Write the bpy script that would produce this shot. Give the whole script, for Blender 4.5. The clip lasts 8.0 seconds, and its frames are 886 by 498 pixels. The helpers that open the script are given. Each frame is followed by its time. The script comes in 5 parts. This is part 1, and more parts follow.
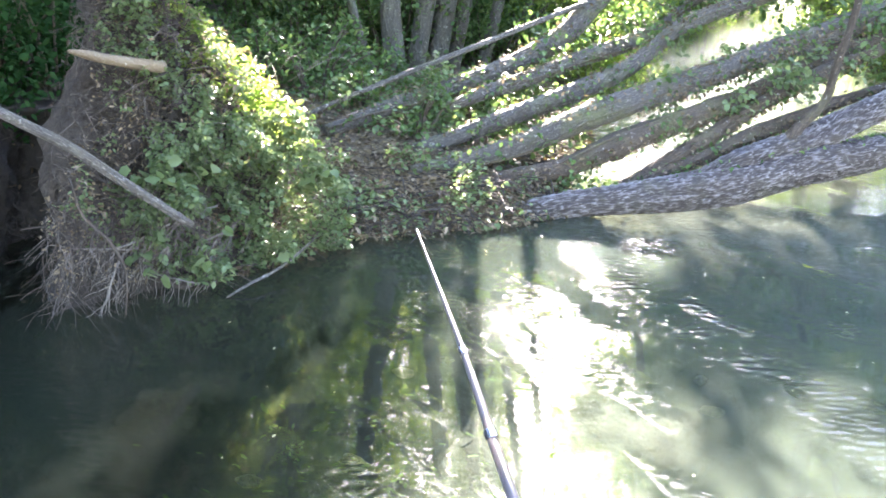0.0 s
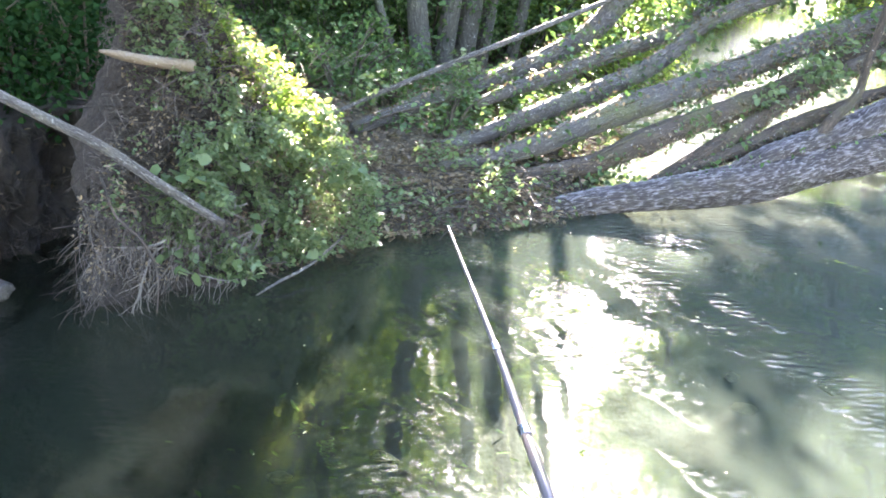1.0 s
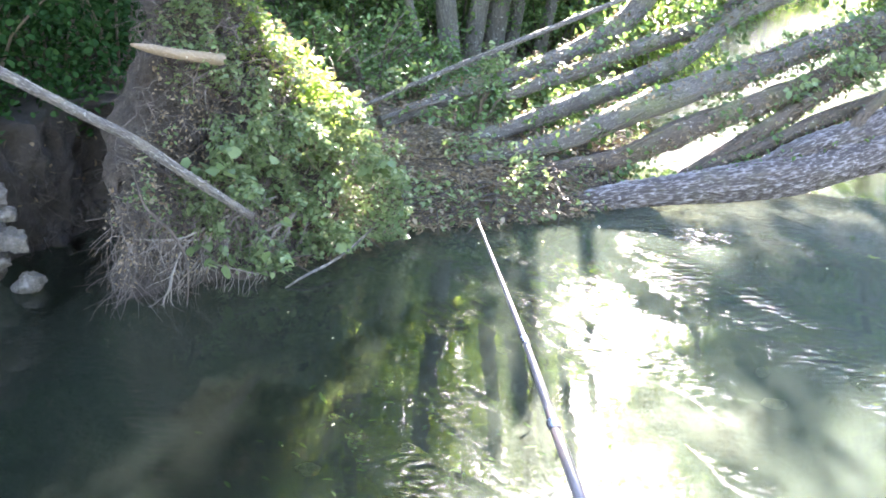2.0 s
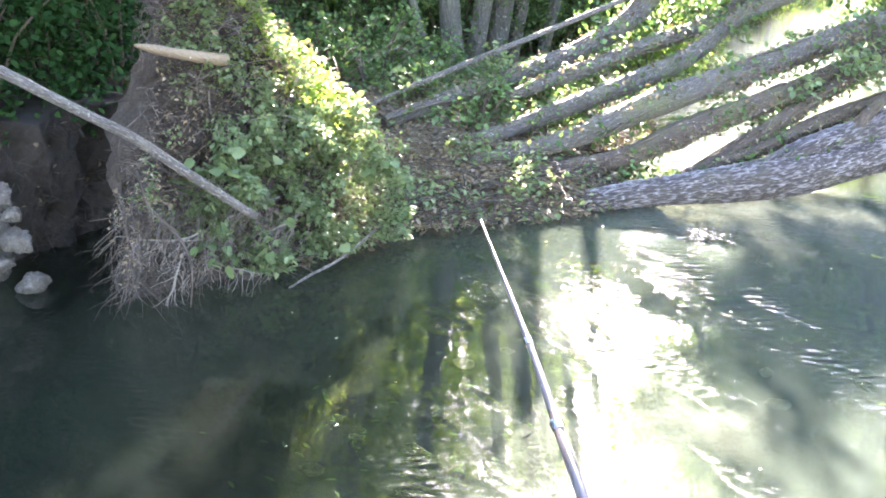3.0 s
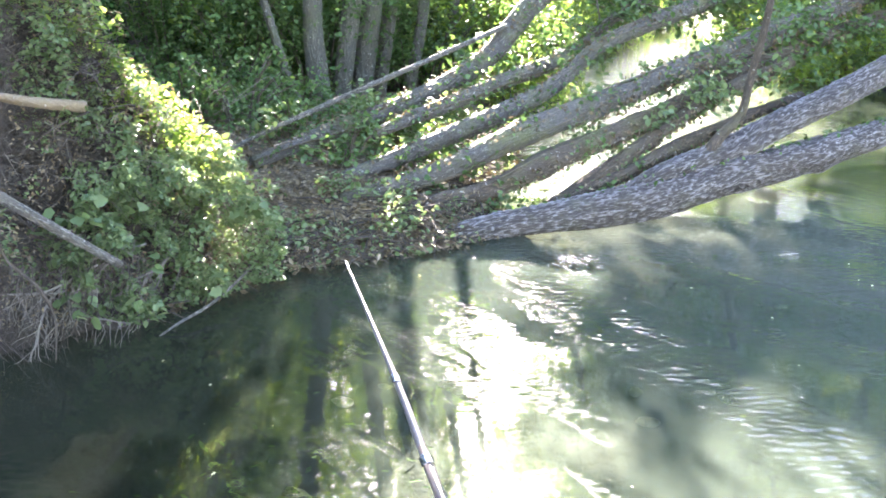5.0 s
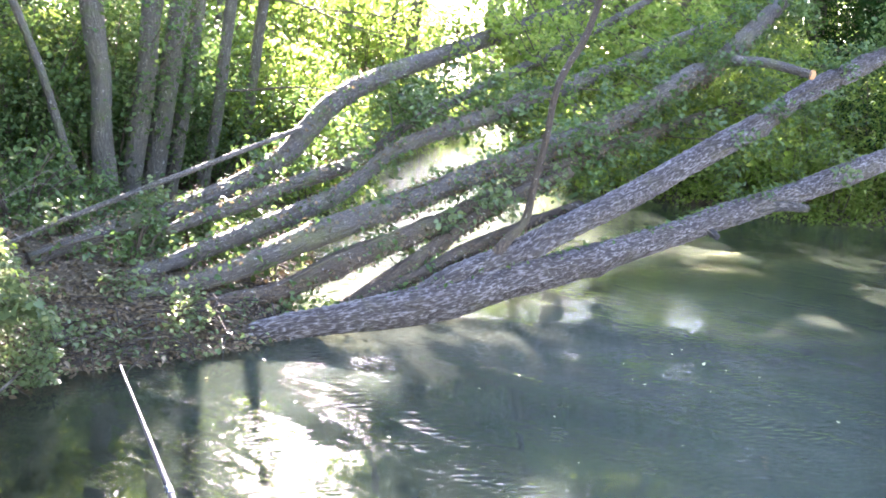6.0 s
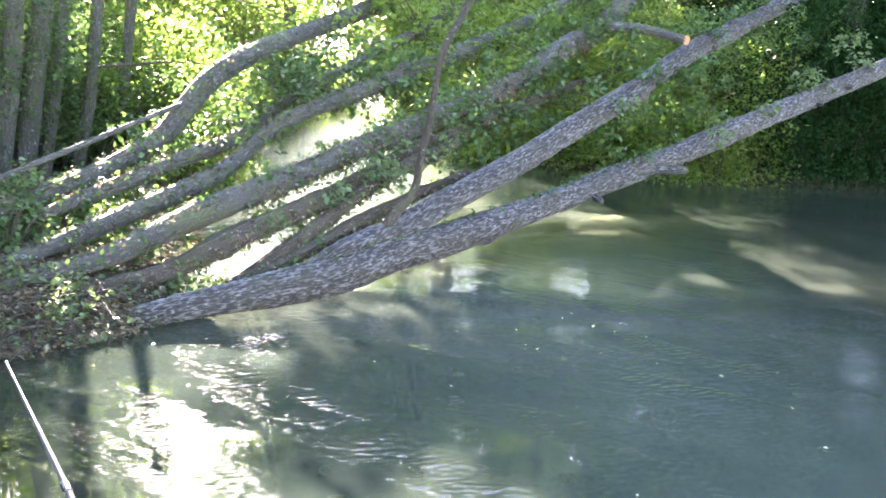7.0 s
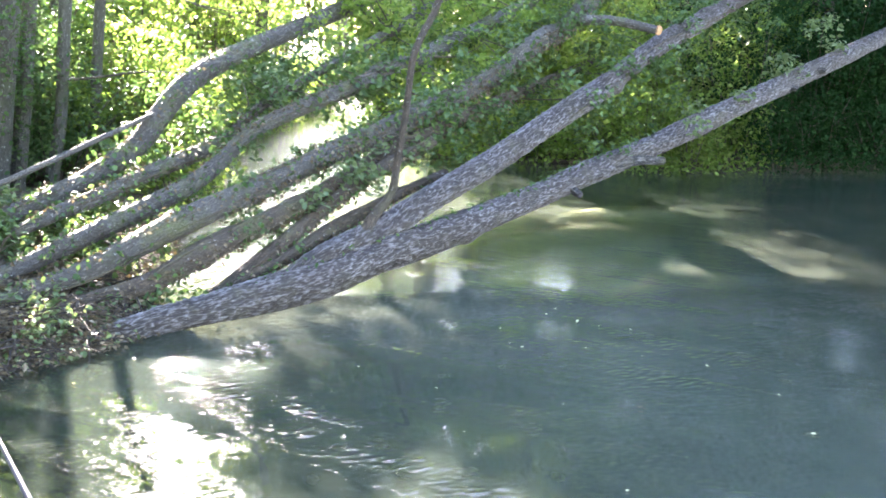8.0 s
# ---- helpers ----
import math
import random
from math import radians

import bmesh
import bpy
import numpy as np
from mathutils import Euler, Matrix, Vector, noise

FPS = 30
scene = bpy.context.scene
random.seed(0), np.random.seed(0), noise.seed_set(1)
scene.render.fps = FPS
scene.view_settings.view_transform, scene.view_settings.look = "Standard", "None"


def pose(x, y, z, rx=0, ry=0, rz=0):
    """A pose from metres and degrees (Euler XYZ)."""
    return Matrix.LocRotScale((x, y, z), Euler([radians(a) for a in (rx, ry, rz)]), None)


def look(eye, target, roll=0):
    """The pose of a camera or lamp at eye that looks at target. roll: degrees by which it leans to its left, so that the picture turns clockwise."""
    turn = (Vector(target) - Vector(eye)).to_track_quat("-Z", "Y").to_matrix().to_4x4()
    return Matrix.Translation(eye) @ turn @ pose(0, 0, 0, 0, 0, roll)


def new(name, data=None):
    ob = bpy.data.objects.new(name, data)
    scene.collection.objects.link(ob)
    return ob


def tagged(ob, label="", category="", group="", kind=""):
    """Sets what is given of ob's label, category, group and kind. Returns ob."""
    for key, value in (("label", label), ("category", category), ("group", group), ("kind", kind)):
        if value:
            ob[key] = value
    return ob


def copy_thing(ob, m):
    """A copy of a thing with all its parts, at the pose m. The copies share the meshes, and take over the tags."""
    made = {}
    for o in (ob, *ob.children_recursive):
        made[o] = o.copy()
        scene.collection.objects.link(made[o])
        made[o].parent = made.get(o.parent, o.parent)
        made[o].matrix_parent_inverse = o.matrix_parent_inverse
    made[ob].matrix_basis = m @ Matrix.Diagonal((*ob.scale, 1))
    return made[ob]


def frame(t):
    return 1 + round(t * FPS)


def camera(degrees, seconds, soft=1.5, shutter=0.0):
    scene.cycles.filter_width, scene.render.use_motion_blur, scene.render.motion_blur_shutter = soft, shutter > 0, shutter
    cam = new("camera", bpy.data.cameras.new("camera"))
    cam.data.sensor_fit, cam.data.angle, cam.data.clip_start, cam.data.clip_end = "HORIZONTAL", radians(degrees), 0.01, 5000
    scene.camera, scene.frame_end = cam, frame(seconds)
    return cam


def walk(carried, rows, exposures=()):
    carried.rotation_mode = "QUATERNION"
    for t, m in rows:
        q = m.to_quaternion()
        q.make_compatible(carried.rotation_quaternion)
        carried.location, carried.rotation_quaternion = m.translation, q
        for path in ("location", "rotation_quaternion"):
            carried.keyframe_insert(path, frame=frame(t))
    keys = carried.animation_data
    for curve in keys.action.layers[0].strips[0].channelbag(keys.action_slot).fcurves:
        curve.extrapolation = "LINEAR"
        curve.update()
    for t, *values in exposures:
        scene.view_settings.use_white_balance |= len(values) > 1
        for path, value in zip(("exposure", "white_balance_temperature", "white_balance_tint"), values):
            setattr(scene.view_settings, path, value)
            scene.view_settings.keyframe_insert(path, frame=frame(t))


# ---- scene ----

# camera and its walk: seconds, eye, pitch, lean, turn
cam = camera(47.7, 8.0, soft=1.8)
ROWS = [
    (0.0, 0.000, 0.000, 1.600, -18.01, -1.48, 0.48),
    (0.5, -0.008, 0.003, 1.595, -17.99, -0.96, 0.97),
    (1.0, -0.010, 0.001, 1.595, -18.15, -0.80, 1.85),
    (1.5, -0.014, 0.001, 1.594, -18.48, -0.71, 2.96),
    (3.0, -0.014, 0.001, 1.597, -18.57, -0.39, 3.57),
    (3.5, -0.003, 0.003, 1.598, -18.70, -0.64, 2.49),
    (4.0, 0.003, 0.005, 1.602, -19.17, -0.53, 1.41),
    (4.2, 0.008, 0.002, 1.603, -18.32, -0.84, 0.31),
    (5.3, 0.024, -0.035, 1.632, -14.82, -0.16, -6.74),
    (5.5, 0.034, -0.040, 1.638, -12.23, -1.27, -9.63),
    (5.7, 0.039, -0.045, 1.636, -11.03, -1.57, -11.29),
    (6.0, 0.040, -0.045, 1.634, -10.70, -3.03, -14.98),
    (6.5, 0.028, -0.039, 1.637, -11.28, -3.73, -20.04),
    (7.0, 0.024, -0.030, 1.643, -12.09, -2.17, -21.72),
    (7.5, 0.040, -0.022, 1.647, -12.47, -0.76, -22.03),
    (8.0, 0.057, -0.001, 1.646, -12.14, -0.00, -23.15),
]
EXPOSURES = [(0.0, 4.97, 6700, 26), (0.5, 4.85, 6700, 26), (1.5, 5.08, 6650, 25), (3.0, 5.22, 6750, 28), (4.0, 5.08, 6700, 27), (5.5, 4.87, 6750, 23), (6.0, 4.75, 6600, 33), (6.5, 4.68, 6350, 35), (7.0, 4.72, 6700, 24), (8.0, 4.72, 6650, 24)]
walk(cam, [(t, pose(x, y, z, 90 + pitch, lean, turn)) for t, x, y, z, pitch, lean, turn in ROWS], EXPOSURES)

# ---- sky and sun ----
SUN_AZIMUTH, SUN_HEIGHT = 6.5, 29.5
world = bpy.data.worlds.new("sky")
scene.world = world
world.use_nodes = True
wn = world.node_tree
sky = wn.nodes.new("ShaderNodeTexSky")
sky.sky_type = "NISHITA"
sky.sun_disc = False
sky.sun_elevation = radians(SUN_HEIGHT)
sky.sun_rotation = radians(SUN_AZIMUTH)
sky.dust_density = 0.6
wn.links.new(sky.outputs["Color"], wn.nodes["Background"].inputs["Color"])
wn.nodes["Background"].inputs["Strength"].default_value = 0.11
sun_lamp = bpy.data.lights.new("sun", "SUN")
sun_lamp.energy = 5.0
sun_lamp.angle = radians(0.53)
sun_lamp.color = (1.0, 0.95, 0.84)
sun = new("sun", sun_lamp)
sa, sh = radians(SUN_AZIMUTH), radians(SUN_HEIGHT)
SUN_WAY = Vector((math.sin(sa) * math.cos(sh), math.cos(sa) * math.cos(sh), math.sin(sh)))
sun.matrix_world = look(SUN_WAY * 60, (0, 0, 0))


# ---- materials ----
def make_mat(name):
    m = bpy.data.materials.new(name)
    m.use_nodes = True
    t = m.node_tree
    t.nodes.clear()
    out = t.nodes.new("ShaderNodeOutputMaterial")
    return m, t, out


def node(t, kind, **settings):
    n = t.nodes.new(kind)
    for key, value in settings.items():
        n.inputs[key.replace("_", " ")].default_value = value
    return n


def ramp(t, src, stops):
    n = t.nodes.new("ShaderNodeValToRGB")
    e = n.color_ramp.elements
    while len(e) < len(stops):
        e.new(0.5)
    for el, (pos, col) in zip(e, stops):
        el.position, el.color = pos, (*col, 1)
    t.links.new(src, n.inputs["Fac"])
    return n.outputs["Color"]


def stretched(t, coord, sx, sy, sz):
    mp = t.nodes.new("ShaderNodeMapping")
    mp.inputs["Scale"].default_value = (sx, sy, sz)
    t.links.new(coord, mp.inputs["Vector"])
    return mp.outputs["Vector"]


def coords(t, which="Object"):
    return t.nodes.new("ShaderNodeTexCoord").outputs[which]


def noise_tex(t, vec, scale, detail=6.0, rough=0.6):
    n = node(t, "ShaderNodeTexNoise", Scale=scale, Detail=detail, Roughness=rough)
    t.links.new(vec, n.inputs["Vector"])
    return n.outputs["Fac"]


def mixed(t, fac, a, b, kind="MIX"):
    n = t.nodes.new("ShaderNodeMix")
    n.data_type, n.blend_type = "RGBA", kind
    if isinstance(fac, float):
        n.inputs["Factor"].default_value = fac
    else:
        t.links.new(fac, n.inputs["Factor"])
    for sock, v in ((n.inputs["A"], a), (n.inputs["B"], b)):
        if isinstance(v, tuple):
            sock.default_value = (*v, 1)
        else:
            t.links.new(v, sock)
    return n.outputs["Result"]


def bumped(t, height, strength, distance, normal=None):
    b = node(t, "ShaderNodeBump", Strength=strength, Distance=distance)
    t.links.new(height, b.inputs["Height"])
    if normal is not None:
        t.links.new(normal, b.inputs["Normal"])
    return b.outputs["Normal"]


def bark_mat(name, dark, light, moss, crack=1.0, fine=1.0, short=1.0):
    """Furrowed bark; the UV map runs round and along the stem in metres."""
    m, t, out = make_mat(name)
    uv = coords(t, "UV")

    def furrow(su, sv, width):
        n = node(t, "ShaderNodeTexNoise", Scale=1.0, Detail=3.0, Roughness=0.55, Distortion=0.5)
        t.links.new(stretched(t, uv, su, sv, 1), n.inputs["Vector"])
        off = t.nodes.new("ShaderNodeMath")
        off.operation = "SUBTRACT"
        off.inputs[1].default_value = 0.5
        t.links.new(n.outputs["Fac"], off.inputs[0])
        ab = t.nodes.new("ShaderNodeMath")
        ab.operation = "ABSOLUTE"
        t.links.new(off.outputs[0], ab.inputs[0])
        mr = t.nodes.new("ShaderNodeMapRange")
        mr.inputs["From Max"].default_value = width
        t.links.new(ab.outputs[0], mr.inputs["Value"])
        return mr.outputs["Result"]

    long_f, short_f = furrow(40 * fine, 9 * fine * short, 0.19), furrow(70 * fine, 30 * fine * short, 0.16)
    both = t.nodes.new("ShaderNodeMath")
    both.operation = "MULTIPLY"
    soft = t.nodes.new("ShaderNodeMapRange")
    soft.inputs["To Min"].default_value = 0.45
    t.links.new(short_f, soft.inputs["Value"])
    t.links.new(long_f, both.inputs[0])
    t.links.new(soft.outputs["Result"], both.inputs[1])
    ridge = both.outputs[0]
    grain = noise_tex(t, stretched(t, uv, 90, 40, 1), 1.5)
    broad = noise_tex(t, stretched(t, uv, 5, 2.0, 1), 1.3)
    col = ramp(t, grain, [(0.25, dark), (0.75, light)])
    col = mixed(t, ramp(t, broad, [(0.35, (0, 0, 0)), (0.7, (0.5, 0.5, 0.5))]), col, (light[0] * 0.55, light[1] * 0.48, light[2] * 0.38))
    col = mixed(t, ramp(t, ridge, [(0.12, (crack,) * 3), (0.92, (0, 0, 0))]), col, tuple(0.14 * c for c in dark))
    mossy = noise_tex(t, coords(t), 3.1, 8.0, 0.7)
    col = mixed(t, ramp(t, mossy, [(0.52, (0, 0, 0)), (0.66, (0.75, 0.75, 0.75))]), col, moss)
    lichen = noise_tex(t, coords(t), 38.0, 4.0, 0.6)
    col = mixed(t, ramp(t, lichen, [(0.64, (0, 0, 0)), (0.70, (0.55, 0.55, 0.55))]), col, (0.55, 0.55, 0.50))
    bsdf = node(t, "ShaderNodeBsdfPrincipled", Roughness=0.8)
    t.links.new(col, bsdf.inputs["Base Color"])
    n1 = bumped(t, ridge, 1.0 * crack, 0.03)
    n2 = bumped(t, grain, 0.6, 0.006, n1)
    t.links.new(n2, bsdf.inputs["Normal"])
    t.links.new(bsdf.outputs[0], out.inputs["Surface"])
    return m


def ridged_bark_mat(name, furrow, plate, crest, moss):
    """Bark for stems with modelled ridges: shade coloured into furrows, caught light into crests."""
    m, t, out = make_mat(name)
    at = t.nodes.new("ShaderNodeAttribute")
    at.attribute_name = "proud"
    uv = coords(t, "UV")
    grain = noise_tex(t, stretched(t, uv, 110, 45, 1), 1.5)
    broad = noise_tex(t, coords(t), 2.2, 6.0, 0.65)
    # tone follows ridge height: painted shade low, painted highlight on the crests
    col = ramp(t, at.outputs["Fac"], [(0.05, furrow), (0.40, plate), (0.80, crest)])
    col = mixed(t, ramp(t, grain, [(0.3, (0.35,) * 3), (0.6, (0, 0, 0))]), col, plate)
    mossy = noise_tex(t, coords(t), 4.1, 8.0, 0.7)
    col = mixed(t, ramp(t, mossy, [(0.52, (0, 0, 0)), (0.68, (0.55,) * 3)]), col, moss)
    col = mixed(t, ramp(t, broad, [(0.40, (0, 0, 0)), (0.66, (0.45,) * 3)]), col, (plate[0] * 0.7, plate[1] * 0.58, plate[2] * 0.42))
    lichen = noise_tex(t, coords(t), 30.0, 4.0, 0.6)
    col = mixed(t, ramp(t, lichen, [(0.67, (0, 0, 0)), (0.72, (0.4,) * 3)]), col, (0.42, 0.43, 0.39))
    bsdf = node(t, "ShaderNodeBsdfPrincipled", Roughness=0.62)
    bsdf.inputs["Specular IOR Level"].default_value = 0.45
    t.links.new(col, bsdf.inputs["Base Color"])
    t.links.new(bumped(t, grain, 0.7, 0.005), bsdf.inputs["Normal"])
    t.links.new(bsdf.outputs[0], out.inputs["Surface"])
    return m


def leaf_mat(name, low, mid, high, through_part=0.45, rough=0.45, gloss=0.35):
    """Leaves: reflecting and letting light through, each leaf a little different."""
    m, t, out = make_mat(name)
    geo = t.nodes.new("ShaderNodeNewGeometry")
    col = ramp(t, geo.outputs["Random Per Island"], [(0.0, low), (0.55, mid), (1.0, high)])
    patch = noise_tex(t, coords(t), 1.1, 3.0)
    col = mixed(t, ramp(t, patch, [(0.35, (0, 0, 0)), (0.75, (0.6, 0.6, 0.6))]), col, mid)
    bsdf = node(t, "ShaderNodeBsdfPrincipled", Roughness=rough)
    bsdf.inputs["Specular IOR Level"].default_value = gloss
    t.links.new(col, bsdf.inputs["Base Color"])
    tr = t.nodes.new("ShaderNodeBsdfTranslucent")
    warm = mixed(t, 1.0, col, (1.28, 1.22, 0.85), "MULTIPLY")
    t.links.new(warm, tr.inputs["Color"])
    mx = t.nodes.new("ShaderNodeMixShader")
    mx.inputs[0].default_value = through_part
    t.links.new(bsdf.outputs[0], mx.inputs[1])
    t.links.new(tr.outputs[0], mx.inputs[2])
    t.links.new(mx.outputs[0], out.inputs["Surface"])
    return m


def earth_mat(name, stops, scale, rough=0.95, bump=0.03, speck=None):
    m, t, out = make_mat(name)
    c = coords(t)
    a = noise_tex(t, c, scale, 9.0, 0.65)
    col = ramp(t, a, stops)
    b = noise_tex(t, c, scale * 9, 5.0, 0.7)
    col = mixed(t, 0.45, col, ramp(t, b, stops))
    if speck:
        v = node(t, "ShaderNodeTexVoronoi", Scale=scale * 14)
        t.links.new(c, v.inputs["Vector"])
        col = mixed(t, ramp(t, v.outputs["Color"], [(0.72, (0, 0, 0)), (0.8, (0.8, 0.8, 0.8))]), col, speck)
    bsdf = node(t, "ShaderNodeBsdfPrincipled", Roughness=rough)
    t.links.new(col, bsdf.inputs["Base Color"])
    n1 = bumped(t, a, 0.7, bump)
    t.links.new(bumped(t, b, 0.7, bump * 0.35, n1), bsdf.inputs["Normal"])
    t.links.new(bsdf.outputs[0], out.inputs["Surface"])
    return m


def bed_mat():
    """Gravel on the rises; darker with depth in place of light lost to water."""
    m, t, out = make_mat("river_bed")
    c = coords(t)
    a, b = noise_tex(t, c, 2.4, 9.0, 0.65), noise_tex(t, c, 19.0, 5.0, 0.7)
    # dark base tones stand in for light swallowed by deep, murky water
    deep_tone = ramp(t, a, [(0.3, (0.007, 0.011, 0.008)), (0.55, (0.015, 0.020, 0.014)), (0.75, (0.032, 0.037, 0.023))])
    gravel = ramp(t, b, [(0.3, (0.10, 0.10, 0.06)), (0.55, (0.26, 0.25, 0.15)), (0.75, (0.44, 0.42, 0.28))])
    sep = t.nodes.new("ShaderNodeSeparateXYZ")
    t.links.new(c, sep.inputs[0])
    rightward = t.nodes.new("ShaderNodeMapRange")
    rightward.inputs["From Min"].default_value, rightward.inputs["From Max"].default_value = 0.2, 3.2
    t.links.new(sep.outputs["X"], rightward.inputs["Value"])
    deep_tone_right = ramp(t, a, [(0.3, (0.022, 0.028, 0.022)), (0.55, (0.042, 0.048, 0.036)), (0.75, (0.075, 0.080, 0.058))])
    deep_tone = mixed(t, rightward.outputs["Result"], deep_tone, deep_tone_right)
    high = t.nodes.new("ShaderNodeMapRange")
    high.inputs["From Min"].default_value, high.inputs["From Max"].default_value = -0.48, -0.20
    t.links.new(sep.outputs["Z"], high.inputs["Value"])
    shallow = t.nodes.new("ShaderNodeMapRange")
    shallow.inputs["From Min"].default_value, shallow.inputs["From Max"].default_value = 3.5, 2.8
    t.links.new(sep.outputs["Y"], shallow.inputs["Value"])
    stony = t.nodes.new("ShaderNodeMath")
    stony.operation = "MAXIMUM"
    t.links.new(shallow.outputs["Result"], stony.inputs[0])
    t.links.new(rightward.outputs["Result"], stony.inputs[1])
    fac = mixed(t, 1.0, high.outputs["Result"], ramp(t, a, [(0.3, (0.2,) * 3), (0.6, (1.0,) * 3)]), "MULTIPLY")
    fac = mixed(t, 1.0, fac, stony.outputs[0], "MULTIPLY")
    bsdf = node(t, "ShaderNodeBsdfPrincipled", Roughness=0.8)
    t.links.new(mixed(t, fac, deep_tone, gravel), bsdf.inputs["Base Color"])
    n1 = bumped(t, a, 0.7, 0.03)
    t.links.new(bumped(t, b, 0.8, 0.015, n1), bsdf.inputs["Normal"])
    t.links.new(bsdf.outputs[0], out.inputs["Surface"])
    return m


def plain_mat(name, color, rough=0.5, metal=0.0, vary=0.15, scale=30.0):
    m, t, out = make_mat(name)
    a = noise_tex(t, coords(t), scale, 5.0)
    col = ramp(t, a, [(0.3, tuple(c * (1 - vary) for c in color)), (0.7, tuple(min(1, c * (1 + vary)) for c in color))])
    bsdf = node(t, "ShaderNodeBsdfPrincipled", Roughness=rough, Metallic=metal)
    t.links.new(col, bsdf.inputs["Base Color"])
    t.links.new(bsdf.outputs[0], out.inputs["Surface"])
    return m


def water_mat():
    """River water: a rippled surface over slightly milky, blue-green water."""
    m, t, out = make_mat("river_water")
    c = coords(t)
    swell = noise_tex(t, stretched(t, c, 1.6, 3.0, 1), 1.0, 1.0, 0.4)
    long_rip = noise_tex(t, stretched(t, c, 6.0, 9.5, 1), 1.0, 0.0, 0.5)
    short_rip = noise_tex(t, stretched(t, c, 20.0, 30.0, 1), 1.0, 0.0, 0.5)
    # ripples gather in streaks along the current, and spread where it runs faster
    turn = t.nodes.new("ShaderNodeMapping")
    turn.inputs["Rotation"].default_value = (0, 0, radians(56))
    t.links.new(c, turn.inputs["Vector"])
    streak = noise_tex(t, stretched(t, turn.outputs["Vector"], 0.8, 2.7, 1), 1.0, 3.0)
    sep = t.nodes.new("ShaderNodeSeparateXYZ")
    t.links.new(c, sep.inputs[0])
    run = t.nodes.new("ShaderNodeMapRange")
    for key, v in (("From Min", 1.6), ("From Max", 3.6), ("To Min", 0.035), ("To Max", 0.26)):
        run.inputs[key].default_value = v
    t.links.new(sep.outputs["X"], run.inputs["Value"])
    lively = mixed(t, 1.0, ramp(t, streak, [(0.52, (0, 0, 0)), (0.66, (1.0,) * 3)]), run.outputs["Result"], "ADD")
    # a lane of quick water that runs down past the gravel
    wake = node(t, "ShaderNodeMath")
    wake.operation = "MULTIPLY_ADD"
    wake.inputs[1].default_value = 0.346
    t.links.new(sep.outputs["Y"], wake.inputs[0])
    t.links.new(sep.outputs["X"], wake.inputs[2])
    off = node(t, "ShaderNodeMath")
    off.operation = "SUBTRACT"
    off.inputs[1].default_value = 2.51
    t.links.new(wake.outputs[0], off.inputs[0])
    far = node(t, "ShaderNodeMath")
    far.operation = "ABSOLUTE"
    t.links.new(off.outputs[0], far.inputs[0])
    quick = t.nodes.new("ShaderNodeMapRange")
    for key, v in (("From Min", 0.30), ("From Max", 0.10), ("To Min", 0.0), ("To Max", 1.3)):
        quick.inputs[key].default_value = v
    t.links.new(far.outputs[0], quick.inputs["Value"])
    patchy = ramp(t, noise_tex(t, stretched(t, c, 2.6, 2.6, 1), 1.0, 2.0), [(0.38, (0, 0, 0)), (0.55, (1.0,) * 3)])
    lively = mixed(t, 1.0, lively, mixed(t, 1.0, patchy, quick.outputs["Result"], "MULTIPLY"), "ADD")
    sr = mixed(t, 1.0, short_rip, lively, "MULTIPLY")
    lr = mixed(t, 1.0, long_rip, lively, "MULTIPLY")
    lane = node(t, "ShaderNodeMath")
    lane.operation = "MULTIPLY_ADD"
    lane.inputs[1].default_value = -0.35
    t.links.new(sep.outputs["X"], lane.inputs[0])
    t.links.new(sep.outputs["Y"], lane.inputs[2])
    fast = t.nodes.new("ShaderNodeMapRange")
    fast.inputs["From Min"].default_value, fast.inputs["From Max"].default_value = 6.1, 6.9
    t.links.new(lane.outputs[0], fast.inputs["Value"])
    near = t.nodes.new("ShaderNodeMapRange")
    near.inputs["From Min"].default_value, near.inputs["From Max"].default_value = 5.5, 4.2
    t.links.new(sep.outputs["X"], near.inputs["Value"])
    riffle = mixed(t, 1.0, fast.outputs["Result"], near.outputs["Result"], "MULTIPLY")
    chop = mixed(t, 1.0, noise_tex(t, stretched(t, c, 5.0, 8.0, 1), 1.0, 3.0, 0.6), riffle, "MULTIPLY")
    nr = bumped(t, chop, 1.0, 0.05)
    n0 = bumped(t, swell, 1.0, 0.0025, nr)
    n1 = bumped(t, lr, 1.0, 0.0014, n0)
    n2 = bumped(t, sr, 1.0, 0.0065, n1)
    clear = node(t, "ShaderNodeBsdfPrincipled", Roughness=0.012, IOR=1.33)
    clear.inputs["Base Color"].default_value = (0.215, 0.275, 0.207, 1)
    clear.inputs["Transmission Weight"].default_value = 1.0
    milky = node(t, "ShaderNodeBsdfPrincipled", Roughness=0.012, IOR=1.33)
    milky.inputs["Base Color"].default_value = (0.088, 0.116, 0.092, 1)
    mx = t.nodes.new("ShaderNodeMixShader")
    # milky share by x: brightens mid-river in place of glare, fades further right
    haze_share = t.nodes.new("ShaderNodeMapRange")
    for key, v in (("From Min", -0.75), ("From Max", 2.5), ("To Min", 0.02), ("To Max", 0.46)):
        haze_share.inputs[key].default_value = v
    t.links.new(sep.outputs["X"], haze_share.inputs["Value"])
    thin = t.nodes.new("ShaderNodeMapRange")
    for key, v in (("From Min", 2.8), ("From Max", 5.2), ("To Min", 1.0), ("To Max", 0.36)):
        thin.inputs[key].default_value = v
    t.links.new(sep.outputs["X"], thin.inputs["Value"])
    t.links.new(mixed(t, 1.0, haze_share.outputs["Result"], thin.outputs["Result"], "MULTIPLY"), mx.inputs[0])
